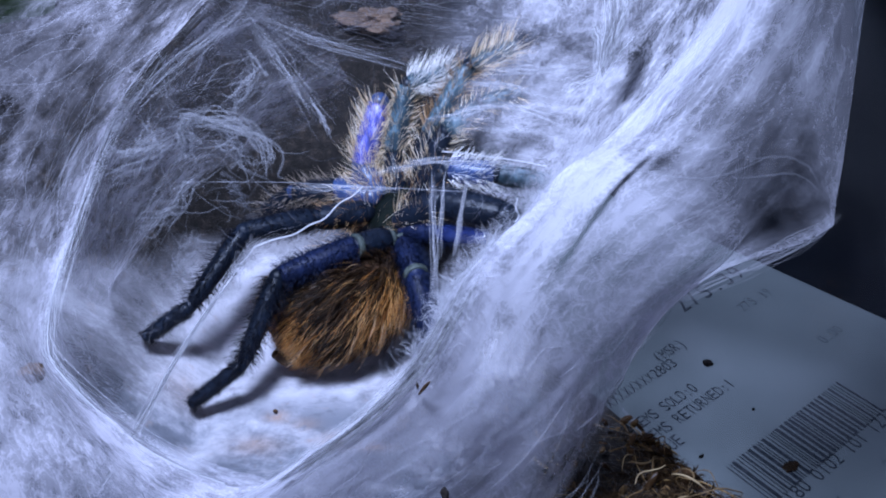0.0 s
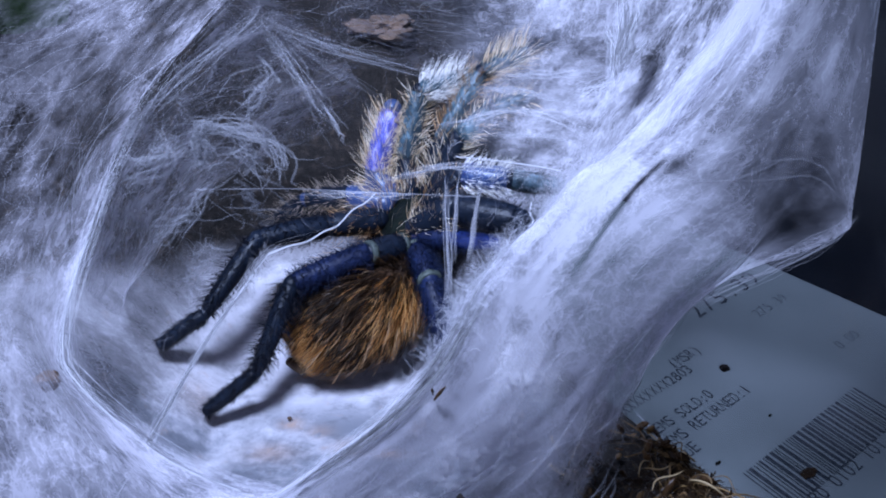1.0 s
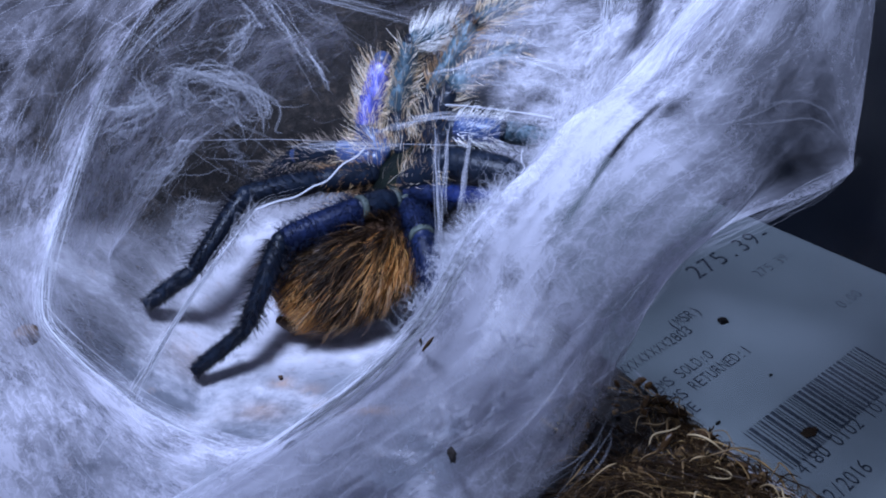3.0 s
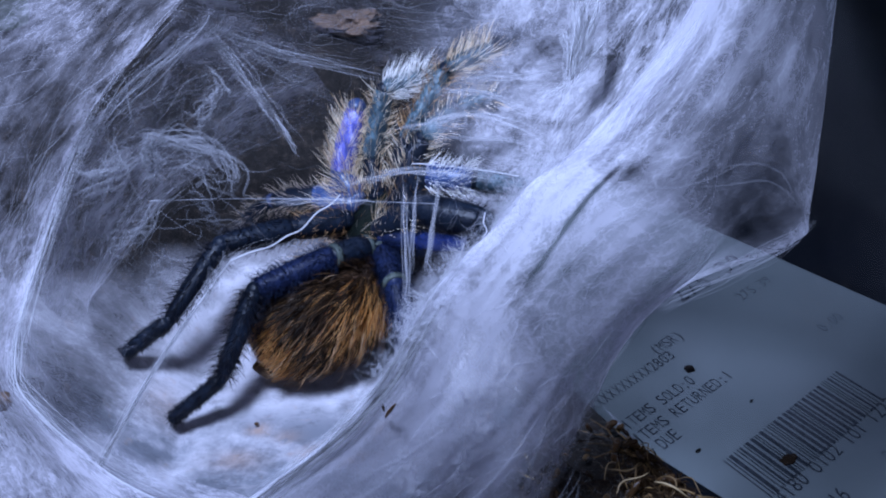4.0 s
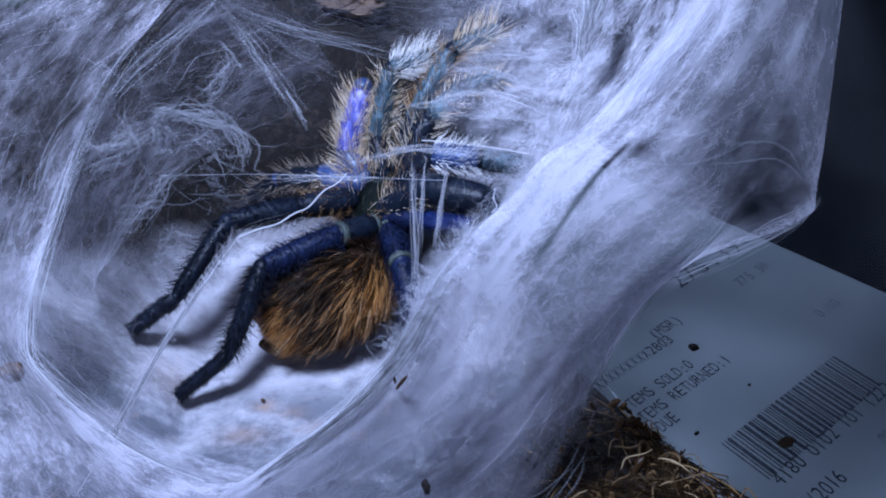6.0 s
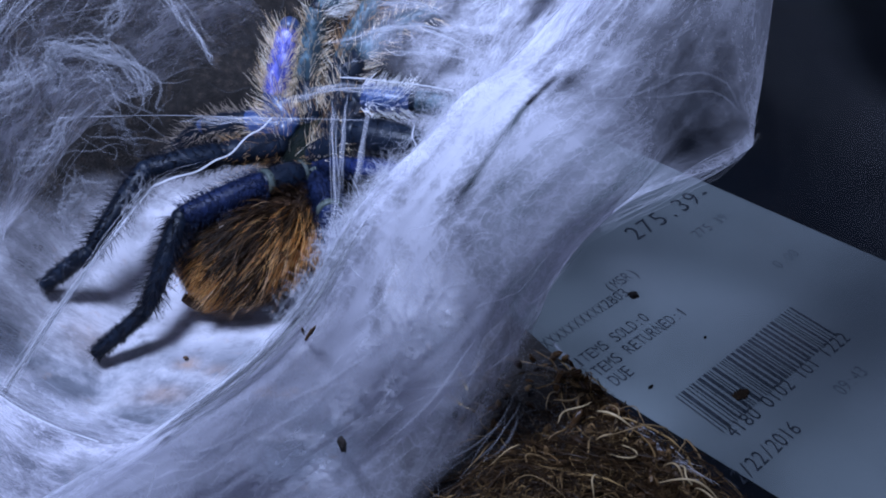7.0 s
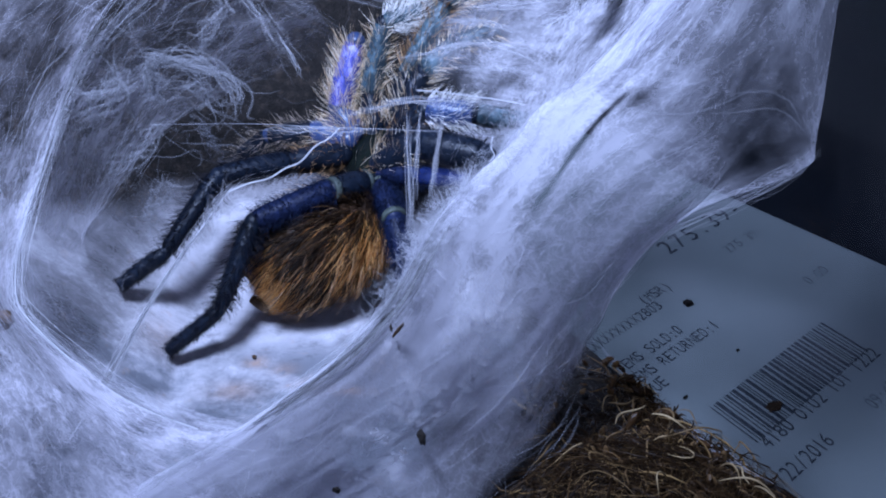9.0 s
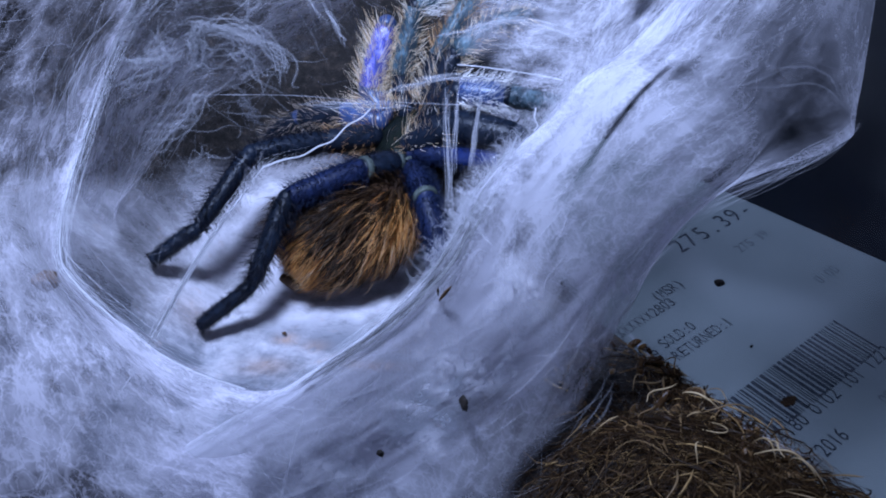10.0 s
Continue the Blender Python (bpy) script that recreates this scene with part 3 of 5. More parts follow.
def strands_on(name, g, n, length, heading, spread, radius, parent, lift=0.06, mat=None, seed=0, steps=10, where=None, curl=0.5, label=""):
    """Threads lying on a grid: heading is the mean angle in (u, v) space, 0 along u, pi/2 along v."""
    r = np.random.default_rng(seed)
    nu, nv = g.shape[:2]
    n = int(n * 1.7)
    u0, v0 = r.uniform(0, 1, n * 4), r.uniform(0, 1, n * 4)
    if where is not None:
        keep = r.uniform(0, 1, n * 4) < where(u0, v0)
        u0, v0 = u0[keep], v0[keep]
    u0, v0 = u0[:n], v0[:n]
    n = len(u0)
    ang = heading + r.normal(0, spread, n)
    size_u = np.linalg.norm(g[-1, nv // 2] - g[0, nv // 2]) + 1e-6
    size_v = np.linalg.norm(g[nu // 2, -1] - g[nu // 2, 0]) + 1e-6
    ln = length * r.uniform(0.4, 1.4, n)
    t = np.linspace(-0.5, 0.5, steps)[None]
    turn = ang[:, None] + r.normal(0, curl, (n, 1)) * t * 2 + 0.25 * curl * np.sin(t * r.uniform(4, 16, (n, 1)) + r.uniform(0, 6, (n, 1)))
    u = u0[:, None] + np.cos(turn) * t * ln[:, None] / size_u
    v = v0[:, None] + np.sin(turn) * t * ln[:, None] / size_v
    inside = ((v > -0.01) & (v < 1.01)).all(1)
    u, v, n = np.clip(u[inside], 0, 1), np.clip(v[inside], 0, 1), int(inside.sum())
    nm = normals(g)

    def pick(a):
        x, y = u * (nu - 1.001), v * (nv - 1.001)
        i, j = x.astype(int), y.astype(int)
        fx, fy = (x - i)[..., None], (y - j)[..., None]
        return (a[i, j] * (1 - fx) + a[i + 1, j] * fx) * (1 - fy) + (a[i, j + 1] * (1 - fx) + a[i + 1, j + 1] * fx) * fy

    p = pick(g) + unit(pick(nm)) * (r.normal(0, lift, (n, 1)) * np.ones((1, steps)))[..., None]
    rad = 0.42 * radius * r.uniform(0.5, 1.6, (n, 1)) ** 1.5 * (1 - 0.85 * np.abs(2 * t) ** 3)
    ob = tubes(name, p, rad, mat or THREAD, parent, label)
    tagged(ob, kind="stuff")
    return ob


def tufts(g, parent):
    """Matted silk fluff along the free edge, in clumps."""
    r = np.random.default_rng(33)
    nu = g.shape[0]
    n, steps = 2000, 12
    knots = r.uniform(0.40, 0.8, 40)
    i = (np.clip(np.where(r.uniform(0, 1, n) < 0.75, r.choice(knots, n) + r.normal(0, 0.006, n), r.uniform(0.38, 0.85, n)), 0.1, 0.95) * nu).astype(int)
    j = np.clip(r.normal(22, 9, n), 0, 48).astype(int)
    p = [g[i, j] + r.normal(0, 0.045, (n, 3))]
    heading = unit(unit(g[np.minimum(i + 6, nu - 1), j] - g[i, j]) * 1.1 + r.normal(0, 0.8, (n, 3)))
    for _ in range(steps - 1):
        heading = unit(heading + r.normal(0, 0.34, (n, 3)))
        p.append(p[-1] + heading * 0.042)
    k = np.linspace(-1, 1, steps)
    tagged(tubes("silk_fluff", np.stack(p, 1), 0.0030 * r.uniform(0.4, 1.3, (n, 1)) * (1 - 0.7 * k ** 2), FAINT, parent), kind="stuff")


def build_curtain():
    t = thing("web_curtain", (1.5, 11.0, 1.6), "dense white silk sheet stretched from the soil to the tub wall", "spider web")
    rim = [(-4.19, 8.05, 3.52), (-3.33, 8.54, 3.77), (-2.54, 8.97, 4.03), (-1.82, 9.37, 4.33), (-1.04, 9.90, 4.72), (-0.43, 10.50, 5.20), (-0.14, 11.09, 5.57), (0.23, 11.68, 5.96), (0.97, 12.38, 6.33), (1.89, 13.22, 6.80), (2.93, 14.05, 7.26), (4.61, 15.64, 8.58), (5.99, 17.39, 10.80)]
    fold = [(-3.64, 7.80, 2.94), (-2.81, 8.25, 3.05), (-2.02, 8.73, 3.21), (-1.19, 9.25, 3.43), (-0.31, 9.81, 3.69), (0.43, 10.42, 4.18), (0.94, 10.99, 4.62), (1.42, 11.56, 5.15), (2.08, 12.12, 5.74), (3.00, 12.78, 6.55), (4.00, 13.36, 7.36), (5.20, 14.60, 8.71), (6.24, 16.44, 11.03)]
    mid = [(-3.35, 7.29, 2.25), (-2.32, 8.18, 1.97), (-1.33, 8.87, 2.06), (-0.35, 9.51, 2.28), (0.70, 10.30, 2.52), (1.61, 10.98, 2.95), (2.18, 11.50, 3.32), (2.84, 12.04, 3.88), (3.57, 12.48, 4.65), (4.54, 12.71, 5.82), (5.21, 13.19, 7.15), (5.87, 14.15, 8.62), (6.70, 15.81, 11.20)]
    foot = [(-2.84, 6.24, 1.19), (-1.45, 7.36, 0.71), (-0.01, 8.55, 0.65), (1.16, 9.62, 0.77), (2.05, 10.55, 1.02), (2.71, 11.55, 1.38), (3.12, 12.30, 1.73), (3.26, 12.79, 2.38), (3.44, 12.96, 3.80), (4.36, 12.58, 5.31), (5.86, 12.47, 6.18), (6.10, 12.76, 6.75), (6.47, 14.33, 9.20)]

    # the film rolls over the ridge into the burrow
    roll = [1.0, 1.0, 1.0, 0.9, 0.6, 0.35, 0.25, 0.25, 0.25, 0.25, 0.25, 0.25, 0.25]
    rim = [(x + dx, y, z) for (x, y, z), dx in zip(rim, (0, 0, 0, 0, 0.05, 0.14, 0.24, 0.28, 0.22, 0.1, 0, 0, 0))]
    lip = [tuple(arr(p) + arr([-0.30, 0.16, -0.34]) * k) for p, k in zip(rim, roll)]
    rim = [tuple(arr(p) + arr([0.05, -0.03, 0.04]) * k) for p, k in zip(rim, roll)]

    def cover(u, v, g):
        edge = smooth(0.0, 0.2, v)
        v = np.clip((v - 0.25) / 0.75, 0, 1)
        u = np.interp(u, [0.0, 0.25, 0.333, 0.417, 0.5, 0.583, 0.667, 0.75, 0.833, 1.0], [0.0, 0.2, 0.3, 0.4, 0.45, 0.5, 0.6, 0.7, 0.8, 1.0])
        c = 0.88 - 0.22 * smooth(0.10, 0.45, v) - 0.42 * smooth(0.64, 0.85, u) * smooth(0.1, 0.4, v)
        # a thin window towards the tub wall, and gaps higher up
        c = c - 0.33 * np.exp(-((u - 0.76) / 0.085) ** 2 - ((v - 0.80) / 0.25) ** 2)
        c = c + 0.30 * smooth(0.94, 1.0, v) * smooth(0.55, 0.66, u) * smooth(0.95, 0.82, u)
        c = c - 0.85 * smooth(0.74, 0.98, v) * smooth(0.12, 0.25, u) * smooth(0.62, 0.5, u)
        c = c - 0.12 * smooth(0.55, 0.8, v) * smooth(0.2, 0.3, u) * smooth(0.6, 0.45, u)
        # crease behind the rim, its shade drawn as thin film; a torn spot
        c = c - 0.8 * np.exp(-((v - 0.25 + 0.30 * (u - 0.68)) / 0.012) ** 2) * smooth(0.56, 0.61, u) * smooth(0.79, 0.74, u)
        c = c - 0.55 * np.exp(-((u - 0.765) / 0.018) ** 2 - ((v - 0.27) / 0.045) ** 2)
        c = c * edge
        return c + (0.08 + 0.12 * smooth(0.6, 0.8, u)) * rough(g, 1.1, 4)

    def flow(u, v):
        v = np.clip((v - 0.25) / 0.75, 0, 1)
        # fibres follow the rim, fan out to the soil below and sweep across to the wall above
        bend = 0.7 * np.minimum(u - 0.58, 0) - 0.9 * np.maximum(u - 0.68, 0)
        return bend * smooth(0.0, 0.9, v)

    ob, g = sheet("silk_sheet", [lip, rim, fold, mid, foot], 230, 140, cover, SHEET, "", 0.06, 0.7, t, 0.05, 0.26, flow)
    tufts(g, t)

    cord("ridge_threads", [tuple(arr(p) + arr([0.02, -0.04, 0.05])) for p in rim[1:9]], 0.06, t, 88, 30, 0.09, 0.04, MIST)

    # a second, thinner film behind it
    def under(u, v, g):
        # left open behind the crease so that its drawn shade stays dark
        return (0.24 + 0.2 * rough(g, 1.1, 4)) * smooth(0.95, 0.6, v) * (1 - smooth(0.5, 0.58, u) * smooth(0.85, 0.78, u))

    push = arr([-0.35, 0.40, -0.30])
    sheet("silk_lining", [[tuple(arr(p) + push * k) for p in c] for k, c in ((0.15, rim), (1.0, fold), (1.0, mid))], 120, 60, under, VEIL, "", 0.08, 0.9, t)
    strands_on("silk_threads", g, 60, 4.0, 0.0, 0.10, 0.0036, t, 0.03, FAINT, seed=1, where=lambda u, v: smooth(0.9, 0.6, u))
    cord("edge_threads", [(6.25, 12.72, 6.53), (5.86, 12.47, 6.18), (5.06, 12.53, 5.59), (4.10, 12.72, 4.85), (3.30, 12.74, 4.1), (2.8, 12.54, 3.2)], 0.012, t, 84, 22, 0.06, 0.04, FAINT)
    strands_on("silk_threads", g, 14, 2.0, 0.95, 0.10, 0.04, t, 0.02, MIST, seed=17, where=lambda u, v: smooth(0.6, 0.7, u) * smooth(0.95, 0.85, u) * smooth(0.3, 0.5, v), curl=0.2)
    strands_on("silk_threads", g, 50, 2.2, 0.1, 0.15, 0.04, t, 0.03, MIST, seed=2, where=lambda u, v: smooth(0.85, 0.7, u), curl=0.15)
    strands_on("silk_threads", g, 110, 2.6, 0.0, 0.10, 0.005, t, 0.05, FAINT, seed=3, where=lambda u, v: smooth(0.22, 0.0, v))
    return g


def build_left_web():
    t = thing("web_bank", (-6.0, 10.5, 3.0), "white silk bank with a taut rim round the burrow mouth", "spider web")
    rim = [(-3.0, 17.4, 9.6), (-4.39, 15.45, 8.38), (-5.61, 14.6, 7.09), (-5.98, 13.92, 6.05), (-6.16, 12.47, 5.3), (-6.04, 11.23, 4.69), (-4.62, 10.04, 4.15), (-3.07, 9.22, 4.0), (-2.0, 9.1, 4.2)]
    mid = [(-4.5, 17.4, 10.2), (-6.0, 15.6, 9.0), (-6.9, 14.2, 7.9), (-7.2, 13.0, 7.0), (-7.3, 11.7, 6.2), (-6.9, 10.3, 5.6), (-5.6, 8.9, 4.7), (-4.2, 8.1, 3.8), (-2.4, 7.9, 3.2)]
    out = [(-9.0, 17.0, 11.0), (-11.0, 15.4, 9.8), (-11.5, 14.0, 8.6), (-11.5, 12.4, 7.2), (-11.0, 10.0, 5.8), (-10.4, 7.2, 4.6), (-9.0, 5.2, 3.6), (-5.6, 4.2, 2.6), (-2.4, 4.6, 2.2)]

    def cover(u, v, g):
        c = 0.12 + 0.34 * smooth(0.35, 0.8, u) + 0.14 * smooth(0.15, 0.0, v) - 0.7 * smooth(0.95, 1.0, u)
        return c + (0.26 + 0.24 * smooth(0.5, 0.7, u)) * rough(g, 0.7, 4)

    ob, g = sheet("silk_sheet", [rim, mid, out], 150, 50, cover, BANK, "", 0.12, 0.8, t, 0.03, 0.0, lambda u, v: -0.5 * u)
    strands_on("silk_threads", g, 110, 4.2, 0.10, 0.2, 0.0042, t, 0.15, FAINT, seed=4, where=lambda u, v: smooth(0.1, 0.5, u))
    strands_on("silk_threads", g, 90, 2.2, 0.4, 0.7, 0.004, t, 0.25, FAINT, seed=5)
    strands_on("silk_threads", g, 60, 3.0, 0.0, 0.07, 0.006, t, 0.03, FAINT, seed=6, where=lambda u, v: smooth(0.08, 0.0, v))
    # inner skirt from the rim down to the burrow floor
    low = [(-3.5, 19.5, 4.0), (-6.5, 18.0, 4.0), (-7.3, 16.2, 3.0), (-7.0, 14.9, 2.4), (-6.4, 13.8, 1.9), (-5.4, 12.9, 1.4), (-4.2, 12.3, 1.1), (-2.8, 11.9, 1.1), (-1.4, 11.7, 1.1)]
    half = [(-3.4, 18.6, 6.8), (-6.0, 17.0, 6.3), (-7.2, 15.6, 5.2), (-7.1, 14.4, 4.3), (-6.8, 13.0, 3.5), (-6.2, 11.9, 2.8), (-4.8, 11.0, 2.4), (-3.2, 10.3, 2.3), (-1.8, 10.0, 2.4)]

    def inner(u, v, g):
        return 0.08 + 0.22 * smooth(0.5, 0.8, u) - 0.08 * smooth(0.3, 0.0, u) + 0.18 * rough(g, 1.0, 4)

    ob, g = sheet("silk_skirt", [rim, half, low], 140, 50, inner, VEIL, "", 0.12, 0.9, t, 0.05)
    strands_on("silk_threads", g, 260, 1.8, 0.9, 0.8, 0.004, t, 0.2, FAINT, seed=8, curl=1.1)


def build_floor_silk():
    xs, ys = np.linspace(-9.5, 4.0, 150), np.linspace(9.2, 24.5, 150)
    x, y = np.meshgrid(xs, ys, indexing="ij")
    z = bowl(x, y)
    g = np.stack([x, y, z], -1)
    g[..., 2] += 0.07 * rough(g, 0.9, 4) + 0.02 * rough(g, 5.0, 2)
    u, v = grid_uv(150, 150)
    c = 0.97 - 0.97 * smooth(17.2, 19.2, y + 0.6 * np.maximum(0, -4.4 - x)) - 0.50 * smooth(-4.2, -6.6, x) + 0.25 * rough(g, 0.8, 3) * smooth(-4.0, -5.5, x)
    # the silk ends at the tub's side
    o = (x - WALL_AT[0]) * WALL_OUT[0] + (y - WALL_AT[1]) * WALL_OUT[1]
    c = c - 1.0 * smooth(-1.0, -0.1, o) - 1.0 * smooth(1.4, 2.6, x) - 1.0 * smooth(-0.5, 0.8, x) * smooth(13.2, 12.2, y)
    stain = np.zeros_like(x)
    for sx, sy, rx, ry, k in ((-1.53, 13.25, 0.55, 0.12, 0.9), (-2.05, 13.36, 0.4, 0.2, 0.35), (-3.3, 14.0, 0.22, 0.16, 0.55), (-2.71, 13.8, 0.3, 0.2, 0.25), (-3.6, 13.2, 0.5, 0.25, 0.3), (-5.2, 14.4, 0.4, 0.5, 0.2), (-0.9, 14.0, 0.5, 0.3, 0.2)):
        stain = np.maximum(stain, k * np.exp(-((x - sx) / rx) ** 2 - ((y - sy) / ry) ** 2))
    ob = raw("silk_floor", g.reshape(-1, 3), grid_faces(150, 150), FLOOR_SILK, None, "", True, np.stack([x, y], -1).reshape(-1, 2), {"cover": np.clip(c, 0, 1).reshape(-1), "stain": stain.reshape(-1), "front_grey": (1.0 * smooth(15.2, 13.8, y - 0.12 * (x + 2.5)) * smooth(-8.5, -6.0, x)).reshape(-1)})
    tagged(ob, "trodden white silk floor of the burrow with small brown stains", "spider web", kind="structure")
    strands_on("silk_fuzz", g, 1500, 0.9, 0.0, 3.0, 0.0026, None, 0.04, FAINT, seed=9, where=lambda u, v: smooth(0.62, 0.5, v), curl=1.2)
    scene.objects["silk_fuzz"].name = "floor_fuzz"
    tagged(scene.objects["floor_fuzz"], "fine loose silk fuzz on the burrow floor", "spider web")


def build_roof_web():
    t = thing("web_roof", (-1.0, 17.0, 6.5), "thin silk veil with branching threads over the spider", "spider web")
    a = [(-4.6, 15.8, 9.8), (-3.0, 16.6, 9.9), (-1.0, 17.5, 9.8), (1.0, 17.6, 9.6), (3.0, 17.0, 9.6), (5.0, 16.6, 10.0)]
    b = [(-5.0, 18.4, 8.4), (-3.0, 19.0, 8.0), (-1.0, 19.6, 7.8), (1.0, 19.6, 7.7), (3.0, 19.0, 8.0), (5.0, 18.0, 8.6)]
    c_ = [(-5.5, 20.8, 5.6), (-3.0, 21.0, 5.4), (-1.0, 21.2, 5.4), (1.0, 21.0, 5.6), (3.2, 20.4, 6.2), (5.0, 19.2, 7.4)]

    def cover(u, v, g):
        return 0.13 + 0.15 * smooth(0.6, 0.95, u) + 0.24 * rough(g, 1.0, 4) - 0.3 * smooth(18.4, 17.2, g[..., 1]) * smooth(0.85, 0.7, u)

    ob, g = sheet("silk_veil", [a, b, c_], 100, 50, cover, VEIL, "", 0.15, 0.8, t)
    strands_on("silk_threads", g, 70, 3.0, 0.2, 0.7, 0.005, t, 0.15, FAINT, seed=10, where=lambda u, v: 0.3 + 0.7 * u)
    strands_on("silk_threads", g, 110, 1.6, 0.7, 1.0, 0.005, t, 0.25, FAINT, seed=11, curl=1.2)
    # haze before the dark back of the burrow
    p = [(-6.2, 12.8, 5.2), (-6.0, 14.2, 6.4), (-5.0, 15.2, 7.6), (-3.6, 16.4, 8.6)]
    q = [(-6.6, 14.4, 3.2), (-5.8, 16.0, 4.6), (-4.6, 17.2, 5.8), (-2.6, 18.6, 7.0)]
    s = [(-6.8, 16.2, 2.4), (-6.0, 18.2, 3.2), (-4.4, 19.6, 3.8), (-2.0, 20.6, 4.6)]

    def haze(u, v, g):
        return 0.22 - 0.06 * smooth(0.3, 0.75, u) + 0.24 * rough(g, 0.9, 4)

    ob, g = sheet("silk_haze", [p, q, s], 90, 60, haze, LACE, "", 0.25, 0.9, t)
    strands_on("silk_threads", g, 90, 1.8, 0.8, 1.2, 0.0045, t, 0.3, FAINT, seed=14, curl=1.5)
    # thin curtain of threads hanging beside the spider
    p = [(-0.24, 15.05, 5.96), (-0.20, 14.16, 5.32), (-0.15, 13.34, 4.8), (-0.21, 12.59, 4.39), (-0.24, 11.4, 4.35), (-0.25, 10.4, 4.3)]
    q = [(0.5, 14.9, 6.1), (0.35, 14.0, 5.6), (0.28, 13.2, 5.2), (0.2, 12.4, 5.0), (0.12, 11.4, 4.8), (0.1, 10.3, 4.4)]
    s = [(1.9, 14.3, 6.2), (1.6, 13.5, 6.0), (1.4, 12.8, 5.9), (1.1, 12.0, 5.6), (0.8, 11.2, 5.0), (0.6, 10.3, 4.4)]

    def hanging(u, v, g):
        return 0.04 + 0.26 * smooth(0.6, 1.0, u) - 0.10 * smooth(0.0, 0.08, v) * smooth(0.6, 0.2, u) - 0.3 * smooth(0.08, 0.0, u) - 1.0 * smooth(0.80, 0.92, u) + 0.22 * rough(g, 1.3, 3)

    ob, g = sheet("silk_veil", [p, q, s], 60, 40, hanging, VEIL, "", 0.08, 1.0, t)
    # veil over the legs beside the curtain
    p = [(0.8, 12.0, 5.8), (1.9, 12.9, 6.35), (3.2, 13.9, 6.95), (4.6, 15.1, 8.2), (5.6, 16.2, 9.4)]
    q = [(0.9, 14.2, 5.0), (1.7, 15.2, 5.8), (2.6, 16.3, 6.8), (3.4, 17.0, 7.7), (4.2, 18.0, 9.2)]
    s = [(-0.9, 15.8, 4.6), (-0.6, 16.9, 5.8), (-0.3, 17.8, 6.7), (0.2, 18.6, 7.4), (0.6, 19.6, 8.4)]

    def lace(u, v, g):
        return 0.36 - 0.22 * smooth(0.2, 0.8, v) - 0.36 * smooth(0.34, 0.14, u) + 0.12 * smooth(0.5, 1, u) - 0.4 * smooth(0.8, 1.0, v) + 0.20 * rough(g, 1.1, 4)

    ob, g = sheet("silk_veil", [p, q, s], 90, 60, lace, LACE, "", 0.12, 1.0, t)
    strands_on("silk_threads", g, 60, 2.2, 1.4, 0.5, 0.005, t, 0.15, FAINT, seed=12, curl=0.8)
    strands_on("silk_threads", g, 40, 1.4, 0.2, 1.2, 0.005, t, 0.2, FAINT, seed=13, curl=1.4)
    # felt behind the front legs
    behind = [[(-1.21, 21.82, 6.93), (0.33, 21.88, 7.04), (2.09, 21.44, 7.30), (3.93, 20.48, 7.72)],
                             [(-0.72, 20.72, 4.95), (0.59, 20.52, 5.04), (2.09, 20.02, 5.39), (3.83, 18.66, 6.10)],
                             [(-0.46, 19.71, 3.59), (0.83, 19.34, 3.79), (2.05, 18.54, 4.07), (3.29, 17.18, 4.93)],
                             [(-0.06, 17.94, 2.56), (0.81, 17.45, 2.58), (1.76, 16.87, 2.82), (2.54, 15.62, 3.66)]]

    def felt(u, v, g):
        return (0.27 + 0.24 * rough(g, 1.0, 4)) * smooth(0.05, 0.5, u) * smooth(1.0, 0.85, v)

    sheet("silk_felt", behind, 60, 60, felt, LACE, "", 0.15, 0.8, t)


def cord(name, points, radius, parent, seed, n=1, spread=0.03, wander=0.05, mat=None):
    """A cord of n threads along a smooth curve."""
    r = np.random.default_rng(seed)
    if n > 1:
        n, radius = int(n * 1.3), radius * 0.30
    base = spline(points, 26)
    k = np.linspace(0, 1, 26)
    paths = []
    for _ in range(n):
        off = r.normal(0, spread, 3) + r.normal(0, spread, 3) * k[:, None]
        base = spline(points, 26) if n == 1 else spline(points, 80)[np.linspace(r.uniform(0, 22), r.uniform(55, 79), 26).astype(int)]
        w = np.stack([np.sin(k * r.uniform(5, 22) + r.uniform(0, 6)) for _ in range(3)], -1) * wander * r.uniform(0.3, 1)
        paths.append(base + off + w)
    rad = radius * r.uniform(0.5, 1.3, (n, 1)) * (1 - (0.8 if n > 1 else 0.0) * np.abs(2 * k - 1) ** 3)[None]
    ob = tubes(name, np.array(paths), rad, mat or CORD, parent, sides=5 if n == 1 else 3)
    if n > 3:
        tagged(ob, kind="stuff")
    return ob


